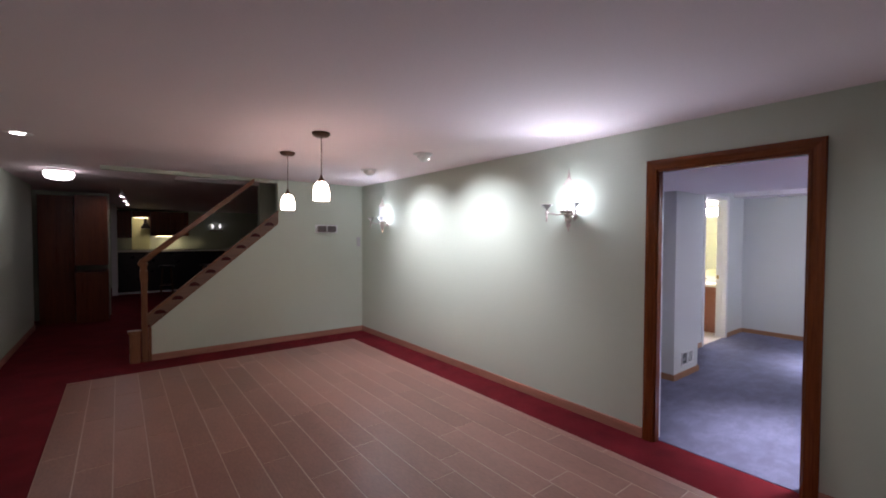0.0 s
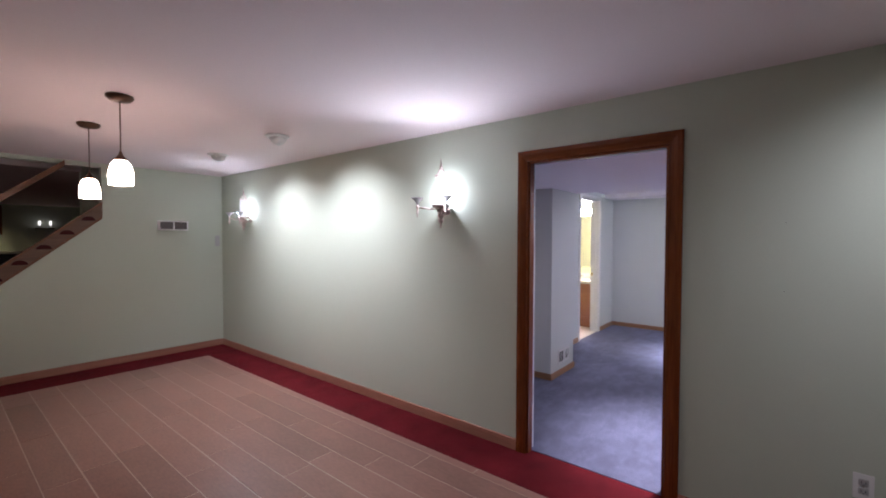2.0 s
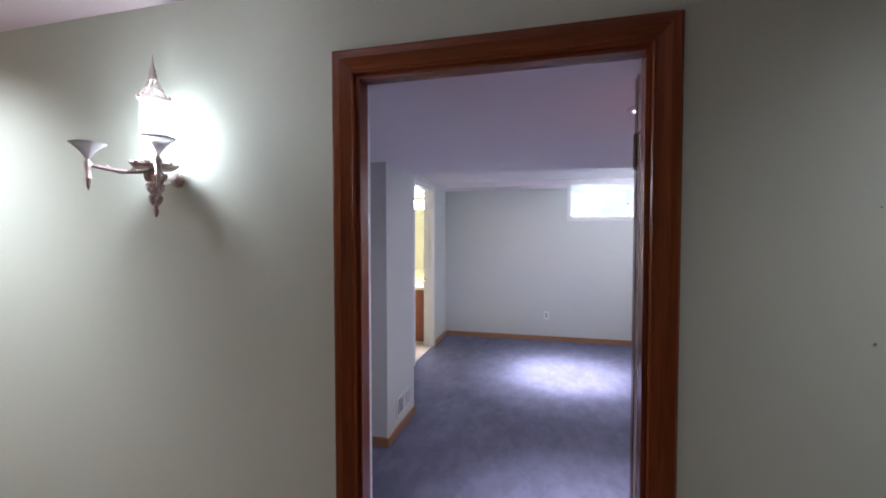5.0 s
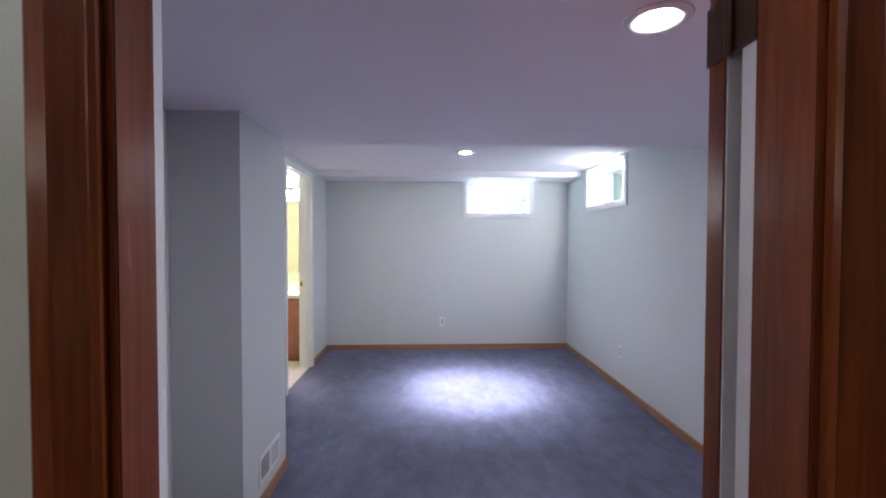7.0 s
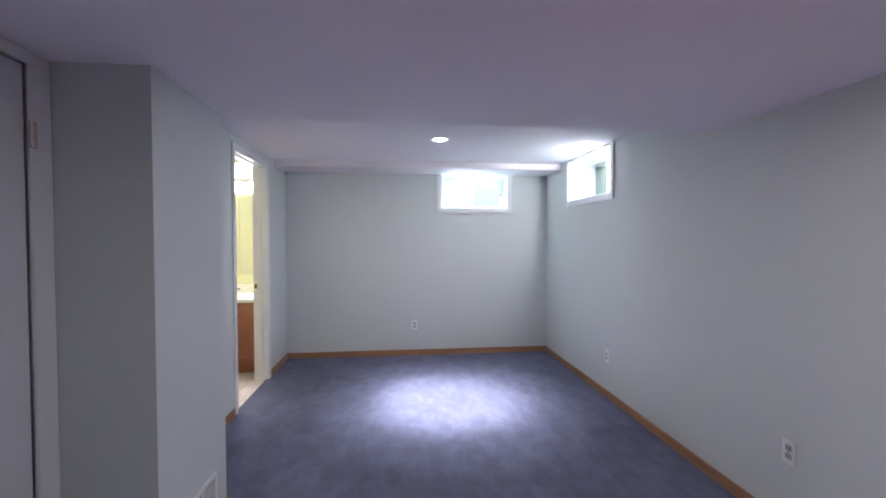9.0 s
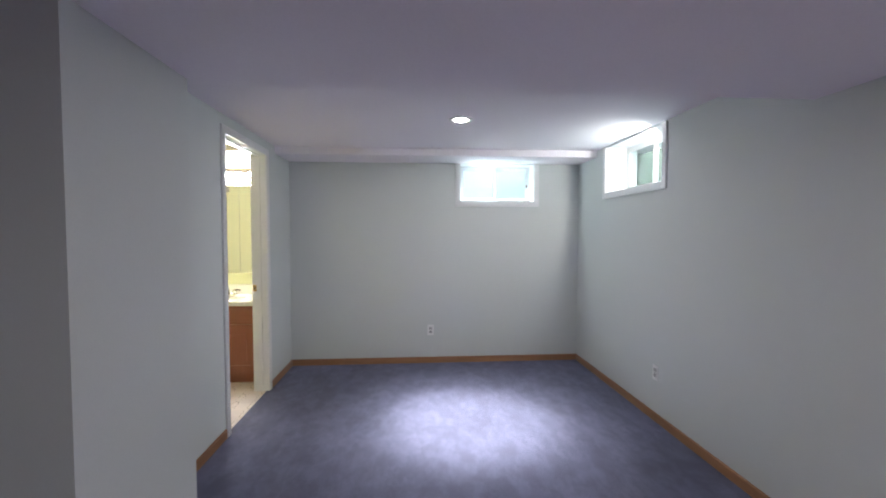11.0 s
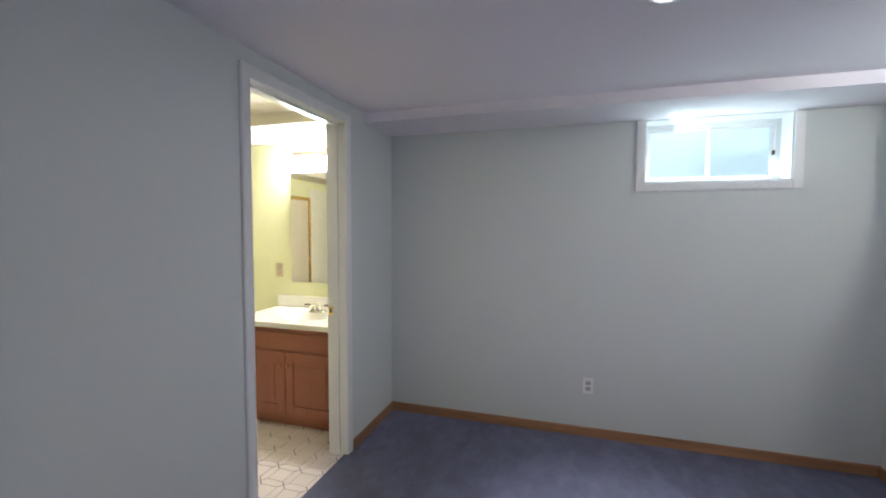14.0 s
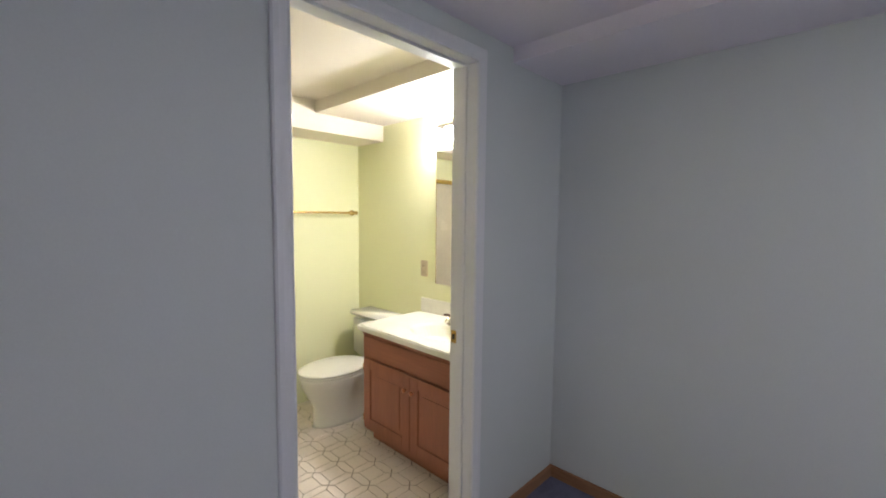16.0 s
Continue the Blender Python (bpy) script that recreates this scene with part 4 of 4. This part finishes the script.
part("track", tube([(-0.062, -1.35, -0.013), (0.062, 1.3, -0.013)], 0.013, 8), WHITE, tl)
for xx, yy in ((-0.056, -1.22), (0.0, 0.0), (0.055, 1.15)):
    h = part("spot_head", moved(lathe([(0, 0.075), (0.008, 0.07), (0.01, 0.04), (0.03, 0.03), (0.045, -0.03), (0.04, -0.03), (0, -0.01)], 16), xx, yy, -0.095), WHITE, tl)
    part("lens", moved(lathe([(0, -0.022), (0.038, -0.028), (0, -0.026)], 16), xx, yy, -0.095), TRACKLIGHT, h)
wl = thing("twin_wall_lamp", 2.66, 16.0, 1.85, "small bronze wall lamp with two lit bulbs", "wall lamp")
part("arm_bar", block((-0.2, 0.2, -0.06, 0, -0.13, -0.1), bevel=0.004), BRONZE, wl)
for uu in (-0.11, 0.11):
    part("bulb", moved(lathe([(0, -0.09), (0.02, -0.06), (0.03, 0.0), (0.02, 0.03), (0, 0.04)], 14), uu, -0.07, 0.05), SPOTLIGHT, wl, "lit bulb", smooth=True)

# ---- bedroom things ----
v = thing("floor_vent", 5.07, 2.08, 0.205, "white wall register with two louvred openings", "vent")
part("frame", block((-0.15, 0.15, -0.008, 0, -0.075, -0.06), (-0.15, 0.15, -0.008, 0, 0.06, 0.075), (-0.15, -0.135, -0.008, 0, -0.06, 0.06), (0.135, 0.15, -0.008, 0, -0.06, 0.06), (-0.012, 0.012, -0.008, 0, -0.06, 0.06)), PLASTIC, v)
part("backing", block((-0.135, 0.135, -0.003, -0.0005, -0.06, 0.06)), SLOT, v)
for x0, x1 in ((-0.135, -0.012), (0.012, 0.135)):
    for k in range(9):
        zz = -0.054 + k * 0.0135
        w = 0.0006 if x0 < 0 else 0.0026
        part("louvre", block((x0, x1, -0.0075, -0.004, zz - w, zz + w)), PLASTIC, v)

# ---- bathroom things ----
def vanity():
    x0, ya, yb, zt = 7.57, 2.625, 3.53, 0.765
    c = thing("vanity_cabinet", x0, ya, 0, "reddish wood vanity cabinet with two panelled doors", "cabinet")
    w, d = yb - ya, XM - x0
    part("body", block((0.018, d, 0.016, w - 0.016, 0.10, 0.63)), VANITY_Z, c)
    for a in (0.0, w - 0.0155):
        part("side_panel", block((0.018, d, a, a + 0.0155, 0.10, zt - 0.001), bevel=0.001), VANITY_Z, c)
    part("face_frame", block((0.0178, 0.03, 0.016, w - 0.016, 0.63, zt - 0.001)), VANITY_Y, c)
    part("toe_kick", block((0.09, d, 0.0, w, 0, 0.10)), VANITY_Y, c)
    part("false_drawer", block((0.0, 0.0175, 0.015, w - 0.015, 0.595, 0.725), bevel=0.007, segs=3), VANITY_Y, c)
    part("face_rail", block((0.008, 0.0178, 0, w, 0.726, zt - 0.001)), VANITY_Y, c)
    mid = 0.445
    for k, (a, b) in enumerate(((0.02, mid - 0.0015), (mid + 0.0015, w - 0.02))):
        z0, z1, r = 0.125, 0.575, 0.065
        dr = part("door", block((0, 0.0175, a, a + r, z0, z1), (0, 0.0175, b - r, b, z0, z1), (0, 0.0175, a + r, b - r, z0, z0 + r), (0, 0.0175, a + r, b - r, z1 - r, z1), bevel=0.002), VANITY_Z, c)
        bm = block((0.0, 0.014, a + r + 0.012, b - r - 0.012, z0 + r + 0.012, z1 - r - 0.012))
        front = [e for e in bm.edges if all(v.co.x < 0.001 for v in e.verts)]
        bmesh.ops.bevel(bm, geom=front, offset=0.018, segments=2, affect="EDGES")
        moved(bm, 0.006)
        part("raised_panel", bm, VANITY_Z, dr)
        part("panel_groove", block((0.011, 0.0176, a + r, b - r, z0 + r, z1 - r)), VANITY_Z, dr)
        ky = b - 0.03 if k == 0 else a + 0.03
        part("knob", moved(lathe([(0, -0.026), (0.012, -0.024), (0.014, -0.017), (0.007, -0.01), (0.006, 0)], 14, "x"), 0, ky, 0.485), COPPER, dr, "small copper knob", smooth=True)
        for hz in (z0 + 0.06, z1 - 0.06):
            part("hinge", block((-0.002, 0.004, a - 0.006 if k == 0 else b - 0.002, a + 0.002 if k == 0 else b + 0.006, hz - 0.02, hz + 0.02)), BRASS, dr)
vanity()

def vanity_top():
    t = thing("basin_countertop", 7.545, 2.612, 0.765, "cream cultured marble counter with moulded basin on the vanity", "countertop")
    W, D, cx, cy, rx, ry, n = 0.56, 0.925, 0.27, 0.44, 0.165, 0.225, 40
    bm = bmesh.new()
    def ring(f, z):
        return [bm.verts.new((cx + rx * f * math.cos(2 * math.pi * i / n), cy + ry * f * math.sin(2 * math.pi * i / n), z)) for i in range(n)]
    def edge_pt(i):
        c, s = math.cos(2 * math.pi * i / n), math.sin(2 * math.pi * i / n)
        k = min(((W - cx) if c > 0 else cx) / max(abs(c), 1e-6), ((D - cy) if s > 0 else cy) / max(abs(s), 1e-6))
        return (cx + k * c, cy + k * s)
    outer = [bm.verts.new((*edge_pt(i), 0.025)) for i in range(n)]
    low = [bm.verts.new((*edge_pt(i), 0.0)) for i in range(n)]
    rings = [low, outer, ring(1.0, 0.025), ring(0.93, 0.012), ring(0.75, -0.05), ring(0.4, -0.095), ring(0.1, -0.105)]
    for a, b in zip(rings, rings[1:]):
        for i in range(n):
            bm.faces.new((a[i], a[(i + 1) % n], b[(i + 1) % n], b[i]))
    bm.faces.new(rings[-1])
    bmesh.ops.recalc_face_normals(bm, faces=bm.faces)
    part("basin_top", bm, MARBLE, t, smooth=False)
    part("front_lip", block((-0.006, 0.012, 0, D, -0.012, 0.024), bevel=0.006, segs=3), MARBLE, t)
    part("side_lip", block((0.012, W - 0.02, D - 0.012, D + 0.004, -0.012, 0.024), bevel=0.005), MARBLE, t)
    part("backsplash", block((W - 0.02, W + 0.002, 0, D, 0.025, 0.125), bevel=0.006), MARBLE, t)
    part("drain", moved(lathe([(0, 0), (0.022, 0), (0.024, 0.004), (0, 0.005)], 16), cx, cy, -0.104), CHROME, t)
vanity_top()

def faucet():
    f = thing("faucet", 7.955, 3.05, 0.79, "chrome two-handle basin faucet", "faucet")
    part("base", block((-0.028, 0.028, -0.075, 0.075, 0, 0.018), bevel=0.007, segs=3), CHROME, f, smooth=True)
    part("spout", tube([(0.0, 0, 0.015), (-0.01, 0, 0.055), (-0.05, 0, 0.07), (-0.10, 0, 0.06), (-0.115, 0, 0.045)], 0.012, 12), CHROME, f, smooth=True)
    part("pop_up_rod", tube([(0.016, 0, 0.018), (0.016, 0, 0.085)], 0.003, 8), CHROME, f)
    for s in (-1, 1):
        h = part("handle", moved(lathe([(0, 0.05), (0.014, 0.046), (0.016, 0.035), (0.012, 0.02), (0.015, 0.0), (0, 0)], 16), 0, s * 0.052, 0.016), CHROME, f, smooth=True)
        part("lever", tube([(0, s * 0.052, 0.056), (-0.004, s * 0.085, 0.062), (-0.008, s * 0.115, 0.058)], 0.007, 8), BRONZE, h, "dark lever")
faucet()

m = thing("medicine_cabinet", XM, 3.385, 1.007, "frameless mirrored medicine cabinet", "mirror cabinet")
part("body", block((-0.022, 0, -0.72, 0, 0, 0.91), bevel=0.001), WHITE, m)
for a, b in ((-0.719, -0.402), (-0.400, -0.001)):
    part("mirror_door", block((-0.028, -0.0221, a, b, 0.001, 0.909)), MIRROR, m, "mirror glass")

l = thing("vanity_light_bar", XM, 3.02, 2.03, "vanity light bar with six lit globe bulbs", "wall lamp")
part("bar", block((-0.035, 0, -0.36, 0.36, -0.055, 0.055), bevel=0.006), CHROME, l)
for k in range(6):
    yy = -0.3 + k * 0.12
    part("socket", moved(lathe([(0.02, -0.05), (0.022, -0.03), (0.022, -0.035)], 12, "x"), 0, yy, 0), CHROME, l)
    part("globe_bulb", moved(lathe([(0.048 * math.sin(math.pi * q / 10), -0.048 * math.cos(math.pi * q / 10)) for q in range(11)], 16, "x"), -0.09, yy, -0.03), BULB, l, "lit globe bulb", smooth=True)

def toilet():
    t = thing("toilet", 8.10, 3.93, 0, "white ceramic two-piece toilet with closed lid", "toilet")
    def oval(z, cx, rx, ry, n=32):
        return [(cx + rx * math.cos(2 * math.pi * i / n) * (1.0 if math.cos(2 * math.pi * i / n) < 0 else 0.85), ry * math.sin(2 * math.pi * i / n), z) for i in range(n)]
    def loft(rings, closed=True):
        bm = bmesh.new()
        rr = [[bm.verts.new(p) for p in r] for r in rings]
        for a, b in zip(rr, rr[1:]):
            for i in range(len(a)):
                j = (i + 1) % len(a)
                bm.faces.new((a[i], a[j], b[j], b[i]))
        bm.faces.new(rr[0][::-1]); bm.faces.new(rr[-1])
        bmesh.ops.recalc_face_normals(bm, faces=bm.faces)
        return bm
    part("bowl", loft([oval(0, -0.42, 0.24, 0.118), oval(0.03, -0.42, 0.232, 0.112), oval(0.14, -0.43, 0.222, 0.11), oval(0.22, -0.455, 0.235, 0.14), oval(0.30, -0.47, 0.26, 0.175), oval(0.35, -0.47, 0.27, 0.185), oval(0.365, -0.47, 0.268, 0.183)]), CERAMIC, t, smooth=True)
    part("seat", loft([oval(0.366, -0.47, 0.268, 0.184), oval(0.372, -0.47, 0.272, 0.187), oval(0.380, -0.47, 0.268, 0.184)]), CERAMIC, t, smooth=True)
    part("lid", loft([oval(0.385, -0.47, 0.274, 0.188), oval(0.392, -0.47, 0.28, 0.192), oval(0.399, -0.47, 0.278, 0.19), oval(0.405, -0.47, 0.255, 0.172)]), CERAMIC, t, smooth=True)
    part("pedestal_back", block((-0.30, -0.03, -0.08, 0.08, 0.0, 0.30), (-0.30, -0.01, -0.13, 0.13, 0.30, 0.37), bevel=0.025, segs=4), CERAMIC, t, smooth=True)
    tank = part("tank", block((-0.195, 0, -0.215, 0.215, 0.375, 0.69), bevel=0.025, segs=4), CERAMIC, t, smooth=True)
    part("tank_lid", block((-0.21, 0.003, -0.228, 0.228, 0.691, 0.727), bevel=0.012, segs=3), CERAMIC, t, smooth=True)
    part("flush_lever", tube([(-0.2, -0.15, 0.63), (-0.215, -0.15, 0.63), (-0.22, -0.08, 0.625)], 0.006, 8), CHROME, tank)
toilet()

tb = thing("towel_bar", 7.72, YT, 1.495, "brass towel bar on the yellow wall", "towel bar")
part("bar", tube([(-0.32, -0.06, 0), (0.32, -0.06, 0)], 0.009, 10), BRASS, tb)
for uu in (-0.32, 0.32):
    part("post", moved(lathe([(0, -0.075), (0.014, -0.072), (0.014, -0.05), (0.009, -0.04), (0.009, -0.012), (0.024, -0.008), (0.024, 0), (0, 0)], 14, "y"), uu, 0, 0), BRASS, tb, smooth=True)

sh = thing("shower_door", 6.45, YT, 0, "gold framed shower door with cream obscure panel", "shower door")
part("frame", block((0, 0.035, -0.035, 0, 0.08, 1.84), (0.7, 0.735, -0.035, 0, 0.08, 1.84), (0.035, 0.7, -0.035, 0, 1.80, 1.84), (0.035, 0.7, -0.035, 0, 0.08, 0.11), bevel=0.004), BRASS, sh)
part("panel", block((0.035, 0.7, -0.02, -0.012, 0.11, 1.80)), OBSCURE, sh)
part("kerb", block((-0.02, 0.755, -0.06, 0, 0.0, 0.08), bevel=0.008), CERAMIC, sh)
part("tile_strip", block((-0.45, -0.02, -0.012, 0, 0.08, 1.95)), MARBLE, sh)

# ---- pieces of the floors, last ----
field = thing("tile_field", 0, 0, 0, "brown wood-look plank tiles with light grout, set in red carpet", "tile floor")
field["kind"] = "structure"
TX0, TX1, TY0, TY1, PW, PL, GAP = -0.385, 2.825, -1.6, 5.842, 0.1965, 0.92, 0.0058
part("grout_bed", block((TX0, TX1, TY0, TY1, 0.0005, 0.0085)), GROUT, field)
def slab(w, l):
    bm = block((0, w, 0, l, 0.0, 0.006))
    top = [e for e in bm.edges if all(v.co.z > 0.005 for v in e.verts)]
    bmesh.ops.bevel(bm, geom=top, offset=0.0015, segments=1, affect="EDGES")
    me = bpy.data.meshes.new("plank_tile")
    bm.to_mesh(me); bm.free()
    me.materials.append(TILE)
    return me
rng = random.Random(4)
full = slab(PW - GAP, PL - GAP)
JOINTS = {8: 3.65, 9: 2.845, 10: 4.0, 12: 1.68, 14: 1.385}   # where an end joint is known
for c in range(17):
    x = TX0 + c * PW
    w = min(PW, TX1 - x)
    y = TY0 + (JOINTS[c] - TY0) % PL - PL if c in JOINTS else TY0 - (0.31 * c % 0.92 + rng.uniform(-0.04, 0.04)) % PL
    while y < TY1 - 0.02:
        a, b = max(y, TY0), min(y + PL, TY1)
        if b - a > 0.04:
            me = full if abs(b - a - PL) < 1e-6 and abs(w - PW) < 1e-6 else slab(w - GAP, b - a - GAP)
            ob = new("plank_tile", me)
            ob.parent = field
            ob.location = (x + GAP / 2 + rng.uniform(-0.0008, 0.0008), a + GAP / 2, 0.0035 + rng.uniform(0, 0.0012))
        y += PL

# vinyl floor of squares and long hexagons
vf = thing("vinyl_pattern", 0, 0, 0, "cream vinyl floor of squares and long hexagons with brown joints", "vinyl floor")
vf["kind"] = "structure"
P, Q, J = 0.157, 0.025, 0.0034
def flat_piece(name, pts):
    c = sum((Vector(p) for p in pts), Vector((0, 0))) / len(pts)
    inner = [Vector(p) + (c - Vector(p)).normalized() * J for p in pts]
    bm = prism([(p.x, p.y) for p in inner], 0.0, 0.002, axis="z")
    me = bpy.data.meshes.new(name)
    bm.to_mesh(me); bm.free()
    me.materials.append(VINYL)
    return me
sq = flat_piece("square_tile", [(Q, Q), (P - Q / 1, Q), (P - Q, P - Q), (Q, P - Q)])
hx = flat_piece("hexagon_tile", [(0, 0), (Q, -Q), (P - Q, -Q), (P, 0), (P - Q, Q), (Q, Q)])
hy = flat_piece("hexagon_tile", [(0, 0), (Q, Q), (Q, P - Q), (0, P), (-Q, P - Q), (-Q, Q)])
for i in range(11):
    for j in range(12):
        x, y = 6.40 + i * P, 2.515 + j * P
        if x > 7.70 and y < 3.45:      # under the vanity
            continue
        for nm, me in (("square_tile", sq), ("hexagon_tile", hx), ("hexagon_tile", hy)):
            ob = new(nm, me)
            ob.parent = vf
            ob.location = (x, y, 0.0006)
